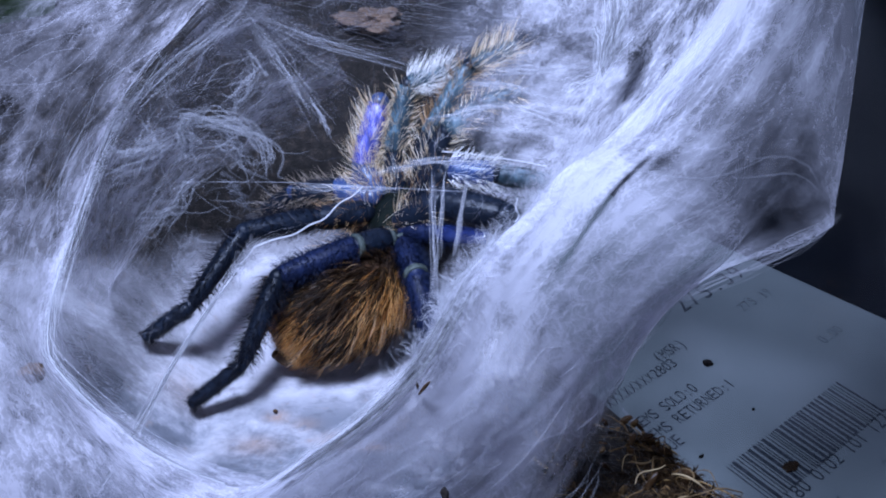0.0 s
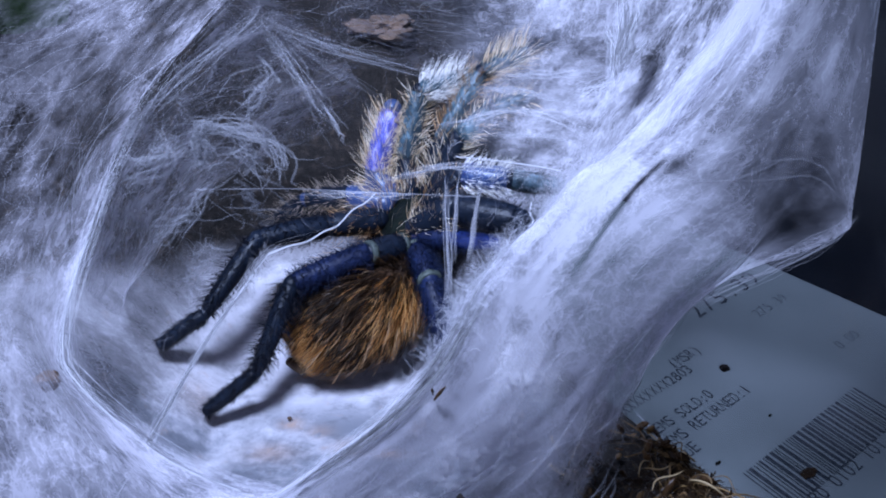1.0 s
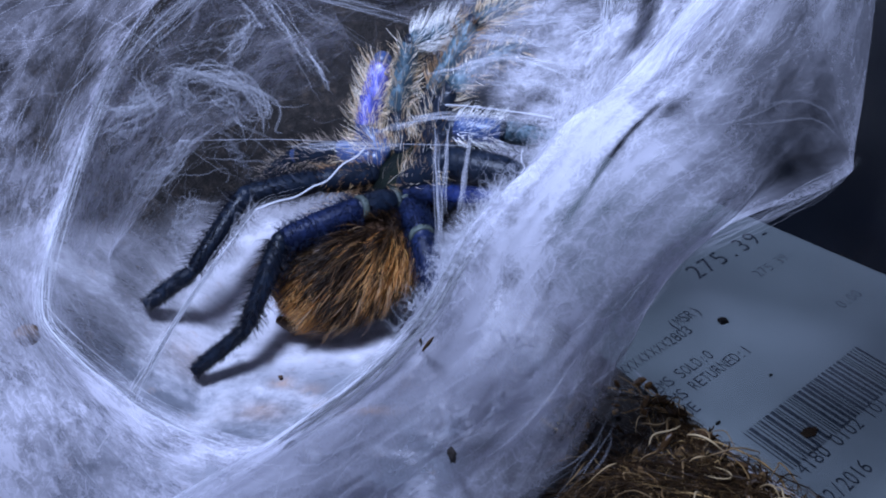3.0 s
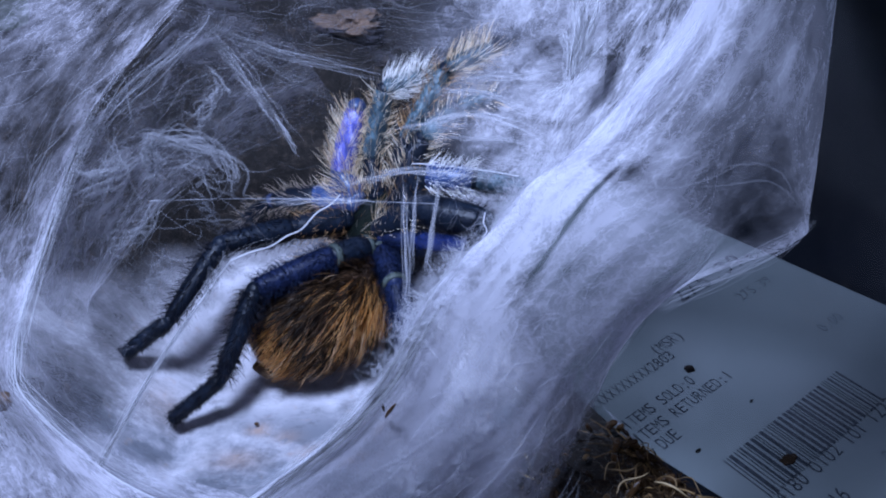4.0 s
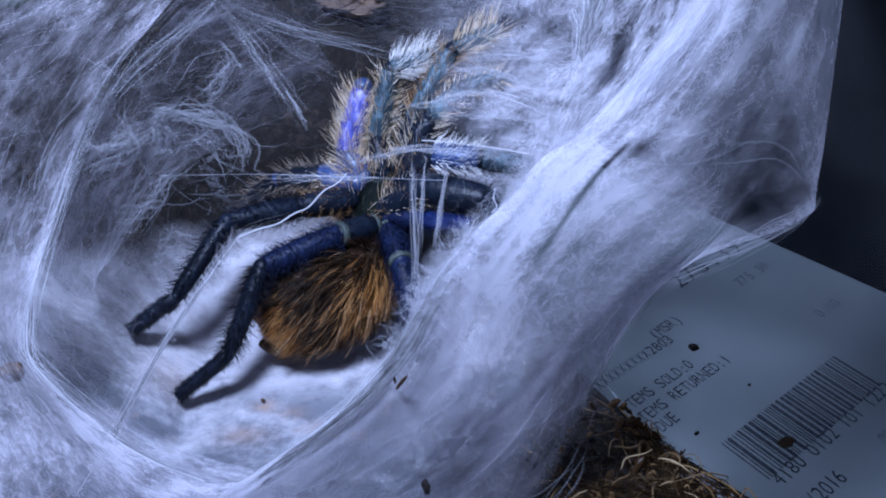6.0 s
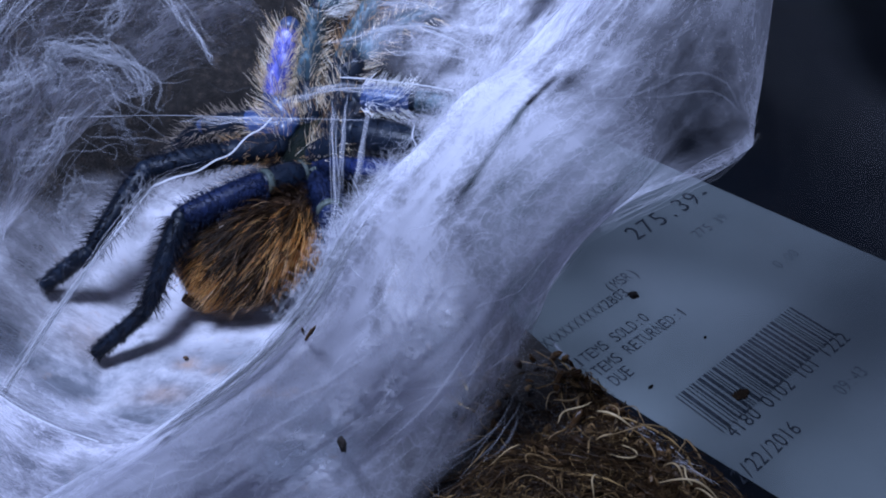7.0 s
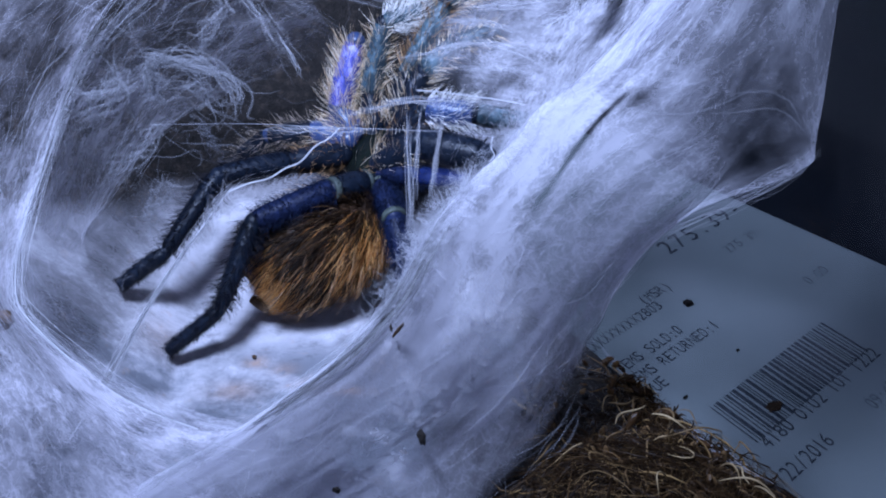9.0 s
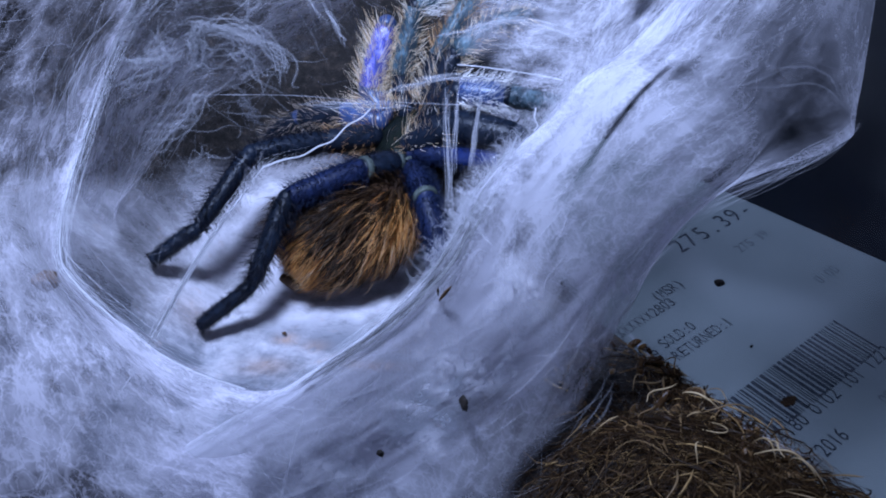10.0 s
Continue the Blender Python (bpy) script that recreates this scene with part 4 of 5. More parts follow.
def build_cords():
    t = thing("burrow_web", (-4.0, 11.0, 3.0), "taut white silk cords and loose threads across the burrow mouth", "spider web")
    rim = [(-4.39, 15.45, 8.38), (-5.33, 14.76, 7.33), (-5.89, 14.08, 6.29), (-6.10, 13.16, 5.62), (-6.17, 12.11, 5.11), (-6.06, 11.28, 4.76), (-5.69, 10.79, 4.56), (-4.62, 10.04, 4.15), (-3.78, 9.56, 3.97), (-2.99, 9.21, 3.98)]
    cord("rim_cord", rim[3:], 0.013, t, 41, 1, 0.0, 0.02)
    cord("silk_threads", rim, 0.008, t, 42, 26, 0.07, 0.06)
    line = [(-1.74, 17.44, 4.12), (-2.60, 16.50, 3.78), (-3.71, 15.55, 3.80), (-4.33, 12.67, 3.78), (-4.52, 10.07, 4.01), (-4.65, 8.83, 4.12)]
    cord("straight_cord", line[2:], 0.012, t, 43, 1, 0.0, 0.01)
    cord("silk_threads", line[2:], 0.07, t, 46, 12, 0.02, 0.01, WISP)
    cord("loose_cord", line[:3], 0.014, t, 44, 1, 0.0, 0.03)
    cord("silk_threads", line[1:], 0.006, t, 45, 8, 0.05, 0.05)
    for i, p in enumerate((
            [(-0.24, 15.05, 5.96), (-0.20, 14.16, 5.32), (-0.15, 13.34, 4.80), (-0.21, 12.59, 4.39)],
            [(0.04, 15.06, 5.96), (0.00, 14.27, 5.48), (-0.06, 13.39, 4.88)],
            [(0.44, 14.88, 6.06), (0.27, 13.85, 5.40), (0.11, 12.74, 4.99)],
            [(-0.13, 13.34, 4.80), (0.16, 12.74, 4.99), (0.42, 12.35, 5.49)])):
        cord("hanging_threads", p, 0.065, t, 50 + i, 6, 0.025, 0.015, WISP)
    for i, p in enumerate((
            [(-1.60, 16.15, 5.08), (-0.92, 15.88, 5.39), (-0.27, 15.60, 5.70), (0.66, 15.23, 5.85), (1.95, 14.49, 6.18)],
            [(-0.51, 16.38, 6.16), (0.14, 16.08, 6.42), (0.85, 15.80, 6.73), (1.71, 15.18, 6.87), (2.42, 14.40, 6.78)],
            [(0.13, 16.96, 6.67), (0.98, 16.59, 6.84), (1.48, 16.16, 6.92), (2.11, 15.26, 7.00)],
            [(0.45, 15.94, 6.21), (1.37, 15.57, 6.38), (2.12, 14.98, 6.57)],
            [(0.55, 16.73, 7.05), (1.66, 16.18, 7.30), (2.63, 15.28, 7.76)],
            [(-2.98, 15.22, 5.30), (-1.74, 15.33, 5.28), (-0.47, 15.15, 5.36)])):
        cord("crossing_threads", p, 0.065, t, 60 + i, 7, 0.035, 0.04, WISP)
    # threads that fan out from the upper anchor
    for i, p in enumerate((
            [(-3.44, 15.59, 8.59), (-2.85, 15.17, 7.96), (-2.25, 14.61, 7.29), (-1.87, 14.28, 6.78)],
            [(-3.44, 15.59, 8.59), (-2.76, 15.09, 7.84), (-2.17, 14.47, 6.89)],
            [(-3.53, 15.61, 8.63), (-2.27, 15.88, 7.95), (-0.92, 16.43, 7.32), (0.45, 16.77, 6.75)],
            [(-3.53, 15.61, 8.63), (-1.92, 16.21, 7.72), (-0.31, 17.03, 7.15)],
            [(-3.44, 15.59, 8.59), (-2.32, 16.04, 7.46), (-0.96, 16.89, 6.21)],
            [(-3.35, 15.88, 9.03), (-3.44, 15.56, 8.55), (-4.67, 15.03, 7.74), (-5.80, 14.29, 6.61)],
            [(-3.44, 15.59, 8.59), (-4.29, 15.19, 7.98), (-5.23, 14.71, 7.26), (-5.70, 14.34, 6.69)])):
        cord("anchor_threads", p, 0.05, t, 70 + i, 4, 0.08, 0.04, MIST)
        cord("anchor_threads", p, 0.009, t, 170 + i, 3, 0.06, 0.03, FAINT)
    for i, end in enumerate(((2.52, 15.69, 8.39), (2.76, 16.07, 8.96), (3.0, 16.07, 8.96), (3.24, 16.12, 9.04), (3.2, 15.59, 8.23))):
        mid = (arr([2.69, 15.15, 7.74]) + arr(end)) / 2 + arr([0.04, 0.0, 0.05])
        cord("bright_tuft", [(2.62, 15.02, 7.58), tuple(mid), end], 0.10, t, 90 + i, 12, 0.05, 0.03, WISP)
        cord("bright_tuft", [(2.62, 15.02, 7.58), tuple(mid), end], 0.022, t, 190 + i, 4, 0.03, 0.03, CORD)
    for i, end in enumerate(((2.15, 15.05, 7.41), (1.9, 15.5, 7.3), (2.3, 14.6, 7.0))):
        cord("bright_tuft", [(2.66, 15.10, 7.70), tuple((arr([2.66, 15.1, 7.6]) + arr(end)) / 2), end], 0.016, t, 96 + i, 5, 0.04, 0.03, CORD)
    cord("bright_tuft", [(3.12, 13.63, 7.07), (3.59, 14.18, 7.72), (4.22, 14.58, 8.34), (4.73, 15.18, 8.89)], 0.018, t, 82, 22, 0.14, 0.06, THREAD)
    cord("edge_silk", [(3.9, 15.7, -0.36), (4.6, 13.62, 0.06), (5.28, 11.6, 0.84), (5.8, 9.8, 1.9)], 0.030, t, 83, 16, 0.03, 0.05, THREAD)
    cord("bright_tuft", [(-2.26, 14.36, 7.61), (-1.99, 14.09, 7.25), (-1.83, 13.88, 6.96)], 0.016, t, 80, 5, 0.03, 0.03, FAINT)
    cord("stray_thread", [(-0.03, 14.60, 6.44), (0.27, 14.58, 6.43), (0.73, 14.54, 6.39), (1.31, 14.49, 6.33), (1.78, 14.44, 6.26)], 0.012, t, 86, 1, 0.0, 0.0)
    cord("curled_thread", [(1.16, 12.89, 6.52), (1.13, 12.71, 6.44), (1.18, 12.64, 6.34), (1.11, 12.50, 6.32)], 0.014, t, 87, 1, 0.0, 0.0)


def build_tangle():
    """Loose curly threads hanging before the dark back of the burrow."""
    t = thing("web_tangle", (-4.3, 14.0, 5.0), "loose curly tangle of silk threads before dark soil", "spider web")
    r = np.random.default_rng(90)
    for centre, size, n, reach, rad in (((-4.2, 14.1, 6.9), (1.1, 0.7, 0.7), 50, 1.3, 0.010), ((-5.2, 15.5, 5.2), (1.3, 1.0, 1.2), 90, 1.3, 0.008),
                                        ((-4.8, 19.0, 4.8), (2.6, 1.2, 1.4), 110, 1.3, 0.007), ((-6.6, 16.6, 3.6), (1.2, 1.6, 1.0), 110, 1.2, 0.007),
                                        ((-2.6, 20.6, 6.2), (2.2, 1.0, 1.2), 110, 1.4, 0.007), ((-5.8, 14.6, 2.9), (0.9, 1.1, 0.6), 90, 1.0, 0.006)):
        steps, n, reach = 18, int(n * 0.45), reach * 1.2
        heading = unit(r.normal(0, 1, (n, 3)) * arr([1, 0.5, 1]))
        p = [arr(centre) + r.normal(0, 0.6, (n, 3)) * arr(size)]
        for _ in range(steps - 1):
            heading = unit(heading + r.normal(0, 0.2, (n, 3)))
            p.append(p[-1] + heading * reach / steps)
        k = np.linspace(-1, 1, steps)
        radius = 1.5 * rad * r.uniform(0.3, 1.0, (n, 1)) ** 2 * 1.6 * (1 - 0.8 * np.abs(k) ** 3)
        ob = tubes("silk_threads", np.stack(p, 1), radius, MIST, t)
        tagged(ob, kind="stuff")
    # drawn-out curls that hang together
    for i, (p, n) in enumerate((
            ([(-4.44, 13.89, 7.10), (-4.30, 13.97, 7.21), (-4.11, 14.02, 7.29), (-3.77, 14.01, 7.28), (-3.32, 13.93, 7.18), (-3.01, 13.80, 7.00), (-2.85, 13.63, 6.78), (-2.98, 13.57, 6.70), (-2.92, 13.39, 6.46)], 26),
            ([(-4.11, 14.02, 7.29), (-4.20, 13.89, 7.10), (-4.22, 13.88, 6.76), (-4.46, 13.98, 6.39)], 16),
            ([(-3.77, 14.00, 7.26), (-3.55, 14.01, 6.94), (-3.33, 13.97, 6.55), (-3.00, 13.95, 6.20)], 14),
            ([(-5.02, 14.68, 7.32), (-5.00, 14.44, 6.83), (-5.14, 14.37, 6.39), (-5.77, 14.31, 5.97), (-6.34, 14.24, 5.87)], 9),
            ([(-4.17, 14.00, 6.41), (-4.39, 14.04, 5.96), (-4.77, 13.97, 5.53), (-5.21, 14.08, 5.16), (-5.67, 14.08, 4.83)], 9),
            ([(-3.86, 14.42, 6.15), (-3.70, 14.60, 5.55), (-3.60, 14.79, 4.97)], 10),
            ([(-3.36, 14.63, 8.11), (-3.12, 14.47, 7.90), (-3.46, 14.39, 7.45), (-3.91, 14.23, 7.23)], 8),
            ([(-5.57, 13.61, 7.05), (-5.19, 13.86, 6.72), (-4.74, 14.21, 6.69), (-4.35, 14.34, 6.87)], 8),
            ([(-3.47, 14.60, 4.72), (-3.57, 14.36, 4.40), (-3.72, 14.18, 4.15), (-3.83, 13.94, 3.83)], 8),
            ([(-4.19, 14.19, 4.99), (-4.49, 14.04, 4.79), (-4.78, 14.03, 4.26), (-4.72, 13.95, 3.82)], 8))):
        cord("silk_curl", p, 0.11, t, 120 + i, n // 3 + 2, 0.08, 0.12, MIST)
        cord("silk_curl", p, 0.026, t, 140 + i, 4, 0.05, 0.07, WISP)
    cord("stretched_thread", [(-4.53, 14.28, 5.95), (-2.90, 14.28, 5.97), (-1.63, 14.68, 5.69), (0.35, 14.18, 5.89)], 0.006, t, 160, 1, 0.0, 0.0, FAINT)


def build_debris():
    """Crumbs of soil caught on the silk."""
    r = random.Random(5)
    for at, size, label, name in (
            ((5.01, 13.74, 2.50), (0.10, 0.07, 0.06), "small dark seed-like crumb stuck to the tub wall", "crumb"),
            ((0.08, 9.82, 3.16), (0.07, 0.03, 0.12), "dark flake of soil caught on the silk sheet", "flake"),
            ((-1.13, 9.0, 2.95), (0.05, 0.04, 0.13), "thin dark sliver caught on the silk sheet", "flake"),
            ((-0.24, 10.15, 4.98), (0.03, 0.02, 0.13), "brown husk splinter caught in the silk rim", "splinter"),
            ((-0.34, 10.17, 5.00), (0.025, 0.02, 0.10), "brown husk splinter caught in the silk rim", "splinter"),
            ((-6.05, 10.66, 4.72), (0.16, 0.10, 0.20), "tan scrap of husk wrapped in silk", "husk_scrap"),
            ((-6.32, 15.50, 5.72), (0.15, 0.12, 0.12), "dark soil crumb hanging in the web", "crumb"),
            ((-3.34, 14.12, 0.79), (0.045, 0.05, 0.03), "brown crumb on the silk floor", "crumb"),
            ((10.12, 22.84, -7.03), (0.06, 0.05, 0.02), "tiny dark soil crumb on the receipt", "crumb"),
            ((7.95, 20.70, -7.03), (0.10, 0.05, 0.012), "faint dark dirt speck on the receipt", "dirt_speck"),
            ((10.57, 20.33, -7.0), (0.29, 0.17, 0.02), "flat brown smear of dirt on the receipt's barcode", "dirt_smear")):
        bm = bmesh.new()
        bmesh.ops.create_icosphere(bm, subdivisions=3, radius=1.0)
        for v in bm.verts:
            k = 1 + 0.45 * noise.noise(v.co * 1.7 + Vector(at)) + 0.2 * noise.noise(v.co * 4.1)
            v.co = Vector((v.co.x * size[0], v.co.y * size[1], v.co.z * size[2])) * k
        bmesh.ops.rotate(bm, cent=(0, 0, 0), matrix=Euler((r.uniform(-0.5, 0.5), r.uniform(-0.7, 0.7), r.uniform(0, 3)) if "smear" not in label else (0, 0, 0.6)).to_matrix(), verts=bm.verts)
        bmesh.ops.translate(bm, vec=at, verts=bm.verts)
        tagged(part(name, bm, TAN if "tan" in label else SPINNERET if "brown" in label else DEBRIS, None, "", True), label, "debris")


def build_bark():
    """A broken piece of bark at the back of the burrow."""
    bm = bmesh.new()
    bmesh.ops.create_icosphere(bm, subdivisions=4, radius=1.0)
    for v in bm.verts:
        k = 1 + 0.6 * noise.noise(v.co * 1.6) + 0.35 * noise.noise(v.co * 4)
        v.co = Vector((v.co.x * 0.85, v.co.y * 0.5, v.co.z * 0.26)) * k
    bmesh.ops.translate(bm, vec=(-1.86, 23.06, 5.77), verts=bm.verts)
    tagged(part("bark_chip", bm, TAN, None, "", False), "rough tan bark chip behind thin silk", "bark")


def build_leaf():
    """A broad leaf hanging behind the web."""
    n, m = 14, 7
    k, w = np.meshgrid(np.linspace(0, 1, n), np.linspace(-1, 1, m), indexing="ij")
    half = 1.5 * np.sin(np.pi * np.clip(k, 0.02, 0.98)) ** 0.7
    base = arr((-10.42, 20.93, 7.63))
    g = np.stack([base[0] + w * half, base[1] + 0.3 * w ** 2, base[2] + 1.6 - k * 4.4 + 0.2 * w ** 2], -1)
    top = raw("blade", np.concatenate([g.reshape(-1, 3), g.reshape(-1, 3) + arr([0, 0.06, 0])]), np.concatenate([grid_faces(n, m), grid_faces(n, m)[:, ::-1] + n * m]), LEAF)
    top.name = "leaf"
    tagged(top, "dark green plant leaf behind the web", "leaf")


# ---- spider ----
def limb_mesh(name, p0, p1, r0, r1, mat, parent, bulge=0.12, label=""):
    t = np.array([0, 0.015, 0.06, 0.15, 0.3, 0.5, 0.7, 0.85, 0.94, 0.985, 1.0])
    rr = (r0 + (r1 - r0) * t) * (1 + bulge * np.sin(np.pi * t)) * np.where((t == 0) | (t == 1), 0.80, np.sqrt(np.clip(1 - np.abs(2 * t - 1) ** 24, 0.85, 1)))
    path = arr(p0)[None] + (arr(p1) - arr(p0))[None] * t[:, None]
    return tubes(name, path[None], rr[None], mat, parent, label, sides=14)


def setae(name, p0, p1, r0, r1, n, length, mat, parent, seed, lean=0.6, radius=0.0058, up=0.0):
    """Hairs standing out of a limb, leaning to its tip."""
    r = np.random.default_rng(seed)
    a, b = arr(p0), arr(p1)
    axis = unit(b - a)
    side = unit(np.cross(axis, arr([0.3, 0.2, 1.0])))
    other = np.cross(axis, side)
    k = r.uniform(0.02, 0.98, n)
    phi = r.uniform(0, 2 * np.pi, n)
    radial = np.cos(phi)[:, None] * side + np.sin(phi)[:, None] * other
    root = a + (b - a) * k[:, None] + radial * ((r0 + (r1 - r0) * k) * 1.02)[:, None]
    d = unit(radial + axis * r.normal(lean, 0.25, n)[:, None] + r.normal(0, 0.15, (n, 3)) + arr([0, 0, up]))
    ln = length * r.uniform(0.4, 1.3, n)
    t = np.linspace(0, 1, 5)
    p = root[:, None] + d[:, None] * (ln[:, None] * t)[..., None] + axis * (ln[:, None] * 0.25 * t ** 2)[..., None]
    rad = radius * r.uniform(0.7, 1.3, (n, 1)) * (1 - 0.85 * t)
    ob = tubes(name, p, rad, mat, parent)
    tagged(ob, kind="stuff")


def leg(parent, joints, radii, mats, names, hair, seed, label, pale=False):
    """A leg from hip to foot: pale joints, with a mesh for each limb segment."""
    verts, faces, base = [], [], 0
    for p, r in zip(joints[:-1], radii[:-1]):
        bm = bmesh.new()
        bmesh.ops.create_uvsphere(bm, u_segments=12, v_segments=8, radius=r * 0.90)
        bm.verts.index_update()
        verts += [tuple(arr(p) + arr(v.co)) for v in bm.verts]
        for f in bm.faces:
            q = [v.index + base for v in f.verts]
            faces += [q if len(q) == 4 else q + q[-1:]]
        base = len(verts)
        bm.free()
    tri = [f[:3] for f in faces] + [(f[0], f[2], f[3]) for f in faces if f[3] != f[2]]
    root = raw("leg", verts, tri, mats[0], parent, label)
    if pale:
        d = unit(arr(joints[1]) - arr(joints[0]))
        for p, r, k in ((joints[1], radii[1], 0.07), (joints[0], radii[0], 0.05)):
            limb_mesh("joint_skin", arr(p) - d * k, arr(p) + d * k, r * 1.03, r * 1.03, JOINT, root, 0.04, "pale grey-green joint skin")
    for i, (name, mat) in enumerate(zip(names, mats)):
        a, b = arr(joints[i]), arr(joints[i + 1])
        d = b - a
        gap = 0.03 if i else 0.0
        limb_mesh(name, a + unit(d) * gap, b - unit(d) * 0.03, radii[i], radii[i + 1], mat, root)
        setae("down", a, b, radii[i], radii[i + 1], 420, 0.07, DOWN[mat.name], root, seed * 10 + i + 500, lean=0.9, radius=0.006)
        n, ln, hm, up = hair[i]
        n = int(n * (1.5 if hm in (GOLD_HAIR, PALE_HAIR, RUST_HAIR) else 1.0))
        if n:
            setae("setae", a, b, radii[i], radii[i + 1], n, ln, hm, root, seed * 10 + i, lean=0.6 if hm in (GOLD_HAIR, PALE_HAIR, RUST_HAIR) else 0.4, up=up, radius=0.0070 if hm in (GOLD_HAIR, PALE_HAIR, RUST_HAIR) else 0.0075)
    return root


def build_spider():
    t = thing("tarantula", (-1.8, 16.0, 0.75), "blue-legged tarantula with a hairy orange abdomen resting in its web", "tarantula")
    # abdomen
    c, ax = arr([-2.12, 16.1, 2.1]), unit(arr([2.6, 0.95, 0.9]))
    sd = unit(np.cross(ax, arr([0, 0, 1.0])))
    up = np.cross(sd, ax)
    nu, nv = 40, 48
    th = np.linspace(0.02, np.pi - 0.02, nu)
    ph = np.linspace(0, 2 * np.pi, nv, endpoint=False)

    def egg(th, ph):
        x = -np.cos(th) * 1.55
        r = np.sin(th) ** 0.85 * (1.04 - 0.09 * x / 1.62)
        return c + x[..., None] * ax + (r * np.cos(ph))[..., None] * sd * 1.02 + (r * np.sin(ph))[..., None] * up * 0.88

    T, P = np.meshgrid(th, ph, indexing="ij")
    g = egg(T, P)
    i = np.arange(nu * nv).reshape(nu, nv)
    n2 = np.roll(i, -1, axis=1)
    f = np.stack([i[:-1], i[1:], n2[1:], n2[:-1]], -1).reshape(-1, 4)
    abdomen = raw("abdomen", g.reshape(-1, 3), f, ABDOMEN, t, "round abdomen covered in orange and dark brown hair")

    def fur(name, n, keep, mat, length, seed, radius=0.008, clumps=420, rise=(0.2, 0.5)):
        """Hairs combed back over the abdomen, their tips drawn together in locks."""
        r = np.random.default_rng(seed)
        a = np.arccos(r.uniform(-0.98, 0.98, n))
        b = r.uniform(0, 2 * np.pi, n)
        k = keep(a, b, r.uniform(0, 1, n))
        a, b = a[k], b[k]
        n = len(a)
        root = egg(a, b)
        seeds = r.choice(n, clumps)
        lock = root[seeds]
        mine = np.array([np.argmin(((lock - p) ** 2).sum(1)) for p in root])
        back = -ax + arr([0, 0, -0.55])

        def comb(p):
            nrm = unit(p - c - ((p - c) @ ax)[:, None] * ax * 0.5)
            return nrm, unit(back - (nrm @ back)[:, None] * nrm)

        nrm, lie = comb(root)
        lock_nrm, lock_lie = comb(lock)
        lock_len = length * r.uniform(0.8, 1.35, clumps) * (1 - 0.5 * smooth(1.0, 0.4, a[seeds]))
        tips = lock + (lock_lie + lock_nrm * r.uniform(*rise, (clumps, 1)) + r.normal(0, 0.16, (clumps, 3))) * lock_len[:, None]
        d = unit(nrm * r.uniform(*rise, (n, 1)) + lie + r.normal(0, 0.2, (n, 3)))
        ln = length * r.uniform(0.5, 1.4, n) * (1 - 0.5 * smooth(1.0, 0.4, a))
        own = root + d * ln[:, None]
        pull = r.uniform(0.25, 0.8, (n, 1))
        tip = own * (1 - pull) + (tips[mine] + r.normal(0, 0.03, (n, 3))) * pull
        s = np.linspace(0, 1, 6)
        arch = nrm * (0.14 * ln)[:, None]
        p = root[:, None] + (tip - root)[:, None] * s[:, None] + arch[:, None] * (4 * s * (1 - s))[:, None]
        ob = tubes(name, p, radius * r.uniform(0.6, 1.4, (n, 1)) * (1 - 0.85 * s ** 2), mat, abdomen)
        tagged(ob, kind="stuff")

    def dorsal(a, b):
        # the dark saddle along the back
        return np.exp(-((b - 1.15) / 0.85) ** 2) * smooth(0.55, 1.1, a)

    def flank(a, b):
        away = np.minimum(np.abs(b - 0.15), 2 * np.pi - np.abs(b - 0.15))
        return np.exp(-(away / 0.55) ** 2) * smooth(1.5, 2.0, a) * smooth(2.75, 2.5, a)

    def rear(a, b):
        return smooth(1.3, 0.8, a)

    fur("orange_setae", 10000, lambda a, b, q: q < 0.95 * flank(a, b) + 1.0 * rear(a, b) + 0.16 * (1 - dorsal(a, b)), ORANGE_HAIR, 0.46, 21, 0.0052, 420)
    fur("brown_setae", 9500, lambda a, b, q: q < 0.40 + 0.60 * dorsal(a, b) - 0.35 * flank(a, b) - 0.3 * rear(a, b), BROWN_HAIR, 0.52, 22, 0.0075, 460)
    fur("rust_setae", 2200, lambda a, b, q: q < 0.42 - 0.38 * dorsal(a, b), RUST_HAIR, 0.62, 23, 0.0065, 260, (0.3, 0.6))
    fur("ash_setae", 9000, lambda a, b, q: q < np.exp(-((a - 1.2) / 0.28) ** 2 - ((b - 1.35) / 0.30) ** 2), ASH_HAIR, 0.20, 24, 0.007, 60)
    for a_, b_ in (((-3.20, 15.36, 1.50), (-3.60, 15.56, 1.83)), ((-3.15, 15.20, 1.15), (-3.51, 15.22, 1.38))):
        limb_mesh("spinneret", a_, b_, 0.13, 0.08, SPINNERET, t, 0.2)
    # carapace
    bm = bmesh.new()
    bmesh.ops.create_uvsphere(bm, u_segments=24, v_segments=14, radius=1.0)
    for v in bm.verts:
        v.co = Vector((v.co.x * 1.05, v.co.y * 0.80, v.co.z * 0.42))
    bmesh.ops.rotate(bm, cent=(0, 0, 0), matrix=Euler((0, radians(-24), radians(32))).to_matrix(), verts=bm.verts)
    bmesh.ops.translate(bm, vec=(-0.75, 17.75, 3.35), verts=bm.verts)
    carapace = part("carapace", bm, CARAPACE, t, "dark green carapace with golden hairs", True)
    setae("setae", (-1.5, 17.3, 3.3), (0.0, 18.2, 4.0), 0.5, 0.5, 220, 0.36, GOLD_HAIR, carapace, 31, 0.3, up=0.4, radius=0.0055)
    setae("setae", (-1.6, 17.4, 3.4), (-0.2, 18.1, 3.9), 0.6, 0.5, 200, 0.30, RUST_HAIR, carapace, 32, 0.1, up=0.3, radius=0.006)
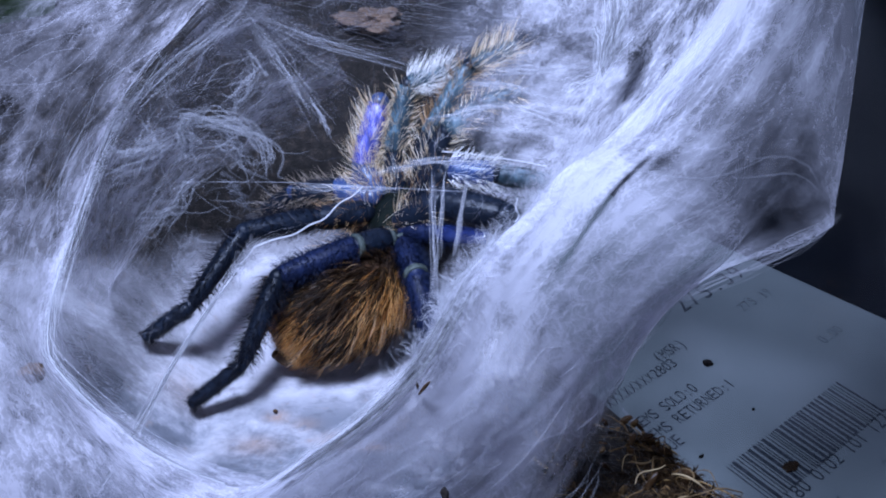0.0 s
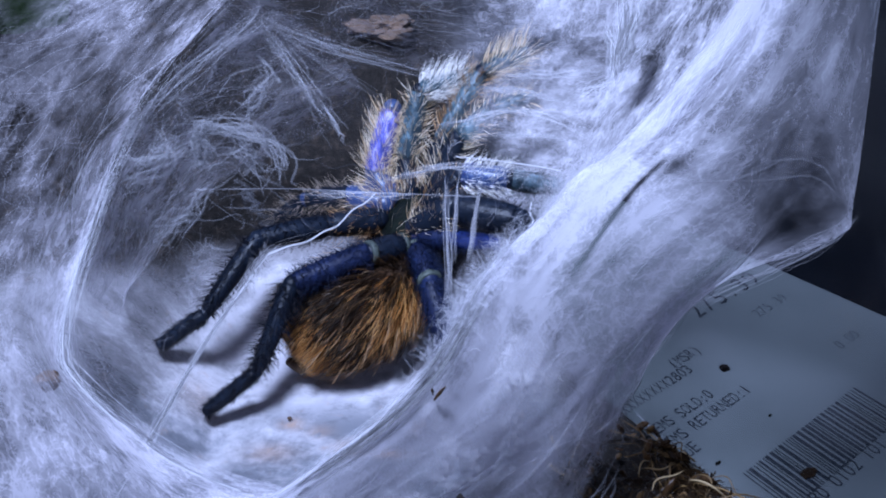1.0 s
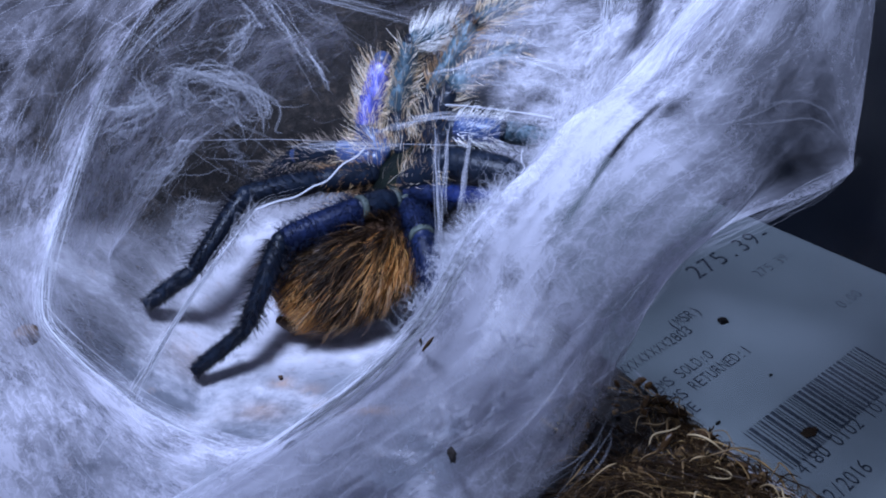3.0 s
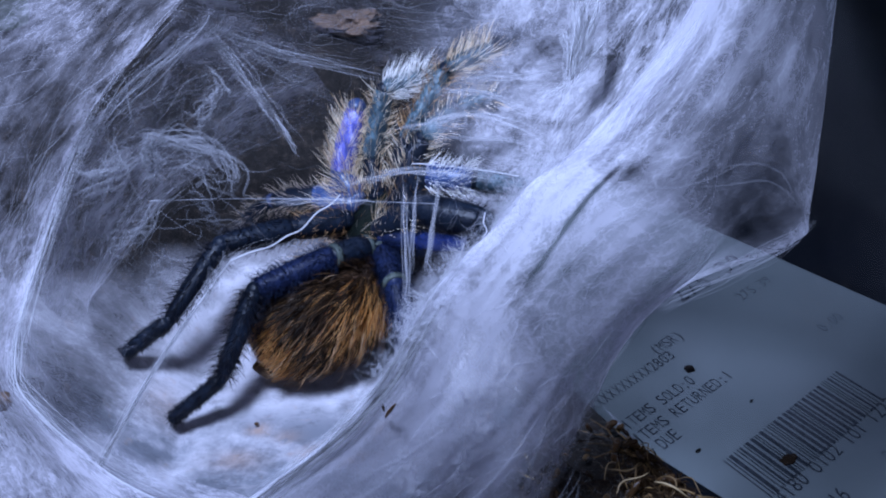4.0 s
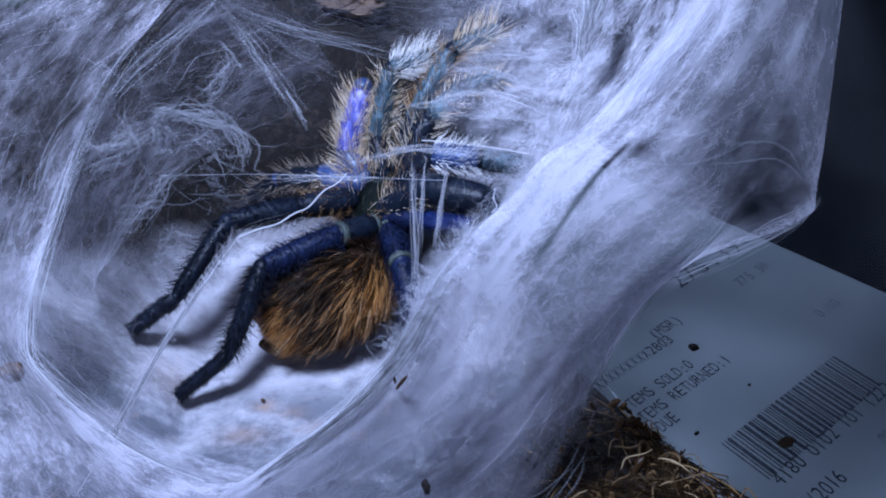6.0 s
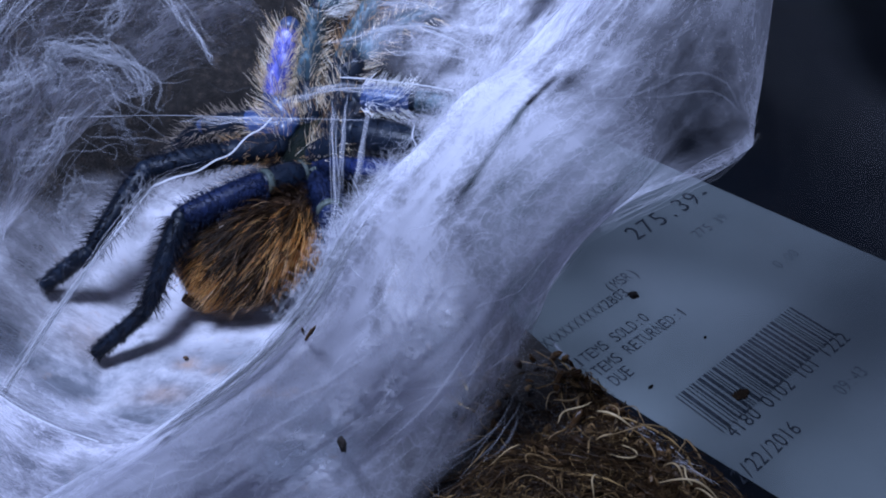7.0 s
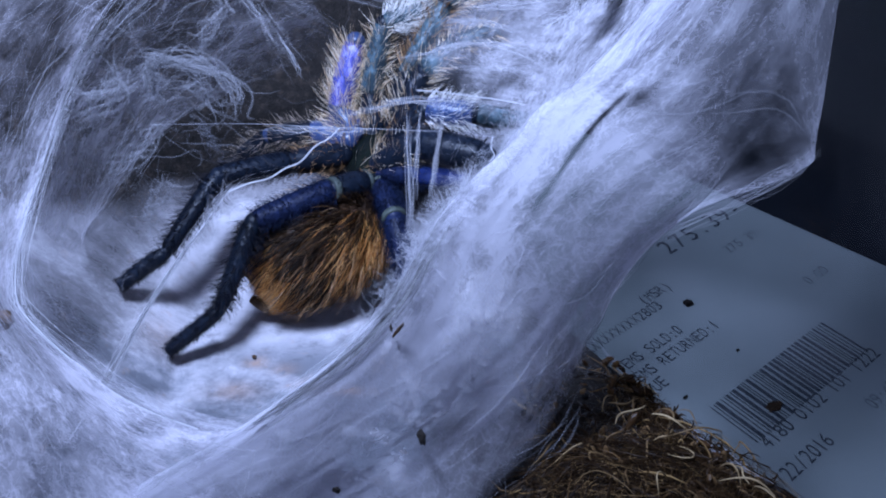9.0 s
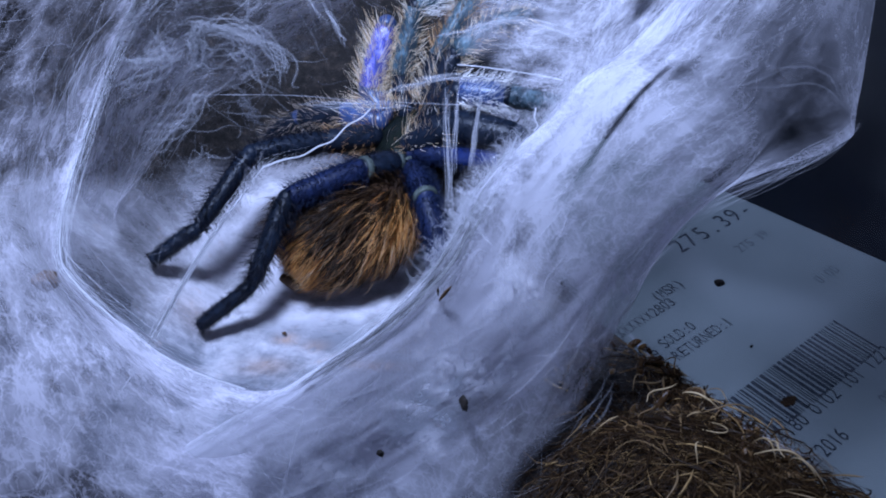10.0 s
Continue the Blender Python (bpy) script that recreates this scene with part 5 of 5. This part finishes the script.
    names4 = ("femur", "patella", "tibia", "tarsus")
    no = (0, 0, BLACK_HAIR, 0)
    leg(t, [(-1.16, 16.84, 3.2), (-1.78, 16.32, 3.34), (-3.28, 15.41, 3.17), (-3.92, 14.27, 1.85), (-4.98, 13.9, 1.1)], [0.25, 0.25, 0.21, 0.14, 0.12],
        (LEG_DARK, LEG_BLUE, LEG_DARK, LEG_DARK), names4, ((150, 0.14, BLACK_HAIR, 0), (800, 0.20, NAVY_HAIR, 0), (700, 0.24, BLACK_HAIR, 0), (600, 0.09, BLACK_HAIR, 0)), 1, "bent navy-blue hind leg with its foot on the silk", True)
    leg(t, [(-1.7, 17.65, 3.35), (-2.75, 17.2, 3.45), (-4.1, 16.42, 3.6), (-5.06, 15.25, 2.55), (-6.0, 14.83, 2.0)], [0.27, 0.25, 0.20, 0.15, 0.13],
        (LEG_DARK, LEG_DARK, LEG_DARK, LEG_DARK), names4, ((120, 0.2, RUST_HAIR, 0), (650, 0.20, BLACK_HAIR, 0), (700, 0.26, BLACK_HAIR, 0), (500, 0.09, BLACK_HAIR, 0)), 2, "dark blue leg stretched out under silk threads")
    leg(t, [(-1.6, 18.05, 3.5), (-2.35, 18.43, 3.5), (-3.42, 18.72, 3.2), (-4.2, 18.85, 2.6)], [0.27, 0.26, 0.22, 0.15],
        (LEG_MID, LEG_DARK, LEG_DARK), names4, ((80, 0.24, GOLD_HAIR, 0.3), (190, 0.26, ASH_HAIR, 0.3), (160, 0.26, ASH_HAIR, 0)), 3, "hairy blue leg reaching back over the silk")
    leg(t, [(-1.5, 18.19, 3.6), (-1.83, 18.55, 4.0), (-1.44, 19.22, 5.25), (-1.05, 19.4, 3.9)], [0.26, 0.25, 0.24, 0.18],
        (LEG_MID, LEG_LIT, LEG_TEAL), names4, ((160, 0.36, GOLD_HAIR, 0.1), (320, 0.38, GOLD_HAIR, 0.1), (80, 0.3, RUST_HAIR, 0)), 4, "raised bright violet-blue leg fringed with golden hair")
    # dark femora on the next legs paint the shade round the hips
    leg(t, [(-1.0, 18.14, 3.7), (-1.14, 18.64, 4.3), (-0.81, 19.18, 5.7), (0.1, 19.33, 5.95), (0.9, 19.4, 6.1)], [0.23, 0.21, 0.20, 0.16, 0.12],
        (LEG_DARK, LEG_TEAL, LEG_TEAL, LEG_TEAL), names4, ((60, 0.3, GOLD_HAIR, 0), (150, 0.34, GOLD_HAIR, 0), (300, 0.38, PALE_HAIR, 0.6), (60, 0.25, GOLD_HAIR, 0)), 5, "raised green-blue front leg with a pale hair brush")
    leg(t, [(-0.6, 18.0, 3.9), (-0.35, 18.5, 4.8), (0.51, 19.15, 6.15), (1.54, 19.5, 6.5), (2.6, 19.9, 6.9)], [0.23, 0.21, 0.19, 0.16, 0.12],
        (LEG_DARK, LEG_TEAL, LEG_TEAL, LEG_DARK), names4, ((90, 0.34, GOLD_HAIR, 0), (190, 0.36, RUST_HAIR, 0), (170, 0.42, GOLD_HAIR, 0.7), (60, 0.2, BLACK_HAIR, 0)), 6, "long green-blue front leg reaching under the veil")
    leg(t, [(-0.5, 17.7, 3.9), (0.04, 18.1, 5.1), (0.74, 18.25, 5.7), (1.62, 18.39, 5.9)], [0.23, 0.21, 0.17, 0.13],
        (LEG_DARK, LEG_TEAL, LEG_TEAL), names4, ((70, 0.35, GOLD_HAIR, 0), (60, 0.3, GOLD_HAIR, 0), (60, 0.25, GOLD_HAIR, 0)), 7, "green-blue leg under a thin silk veil")
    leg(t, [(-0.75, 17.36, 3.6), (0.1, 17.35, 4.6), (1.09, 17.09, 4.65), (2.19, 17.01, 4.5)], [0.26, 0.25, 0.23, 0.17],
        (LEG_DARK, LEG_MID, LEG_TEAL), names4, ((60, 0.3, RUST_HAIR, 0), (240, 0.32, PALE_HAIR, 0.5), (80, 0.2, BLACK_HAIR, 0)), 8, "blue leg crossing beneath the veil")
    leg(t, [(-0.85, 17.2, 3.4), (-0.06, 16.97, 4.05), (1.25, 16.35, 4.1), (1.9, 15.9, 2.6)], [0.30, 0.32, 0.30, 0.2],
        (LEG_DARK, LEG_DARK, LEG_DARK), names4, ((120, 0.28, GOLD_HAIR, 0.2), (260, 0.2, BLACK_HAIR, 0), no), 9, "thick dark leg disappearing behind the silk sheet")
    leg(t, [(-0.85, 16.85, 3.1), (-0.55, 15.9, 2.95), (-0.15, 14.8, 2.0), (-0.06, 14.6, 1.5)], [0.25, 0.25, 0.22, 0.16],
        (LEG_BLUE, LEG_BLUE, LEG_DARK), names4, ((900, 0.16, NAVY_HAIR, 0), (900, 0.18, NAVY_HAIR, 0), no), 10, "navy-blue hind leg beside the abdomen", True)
    leg(t, [(-0.8, 17.0, 3.3), (-0.11, 16.6, 3.5), (0.95, 16.0, 3.75)], [0.2, 0.2, 0.16],
        (LEG_BLUE, LEG_SHINE), ("femur", "tibia"), ((200, 0.14, NAVY_HAIR, 0), (260, 0.14, NAVY_HAIR, 0)), 11, "short shiny blue feeler")


build_table()
build_tub()
build_soil()
build_receipt()
build_floor_silk()
build_spider()
build_curtain()
build_left_web()
build_roof_web()
build_cords()
build_tangle()
build_bark()
build_leaf()
build_debris()
build_fibres()
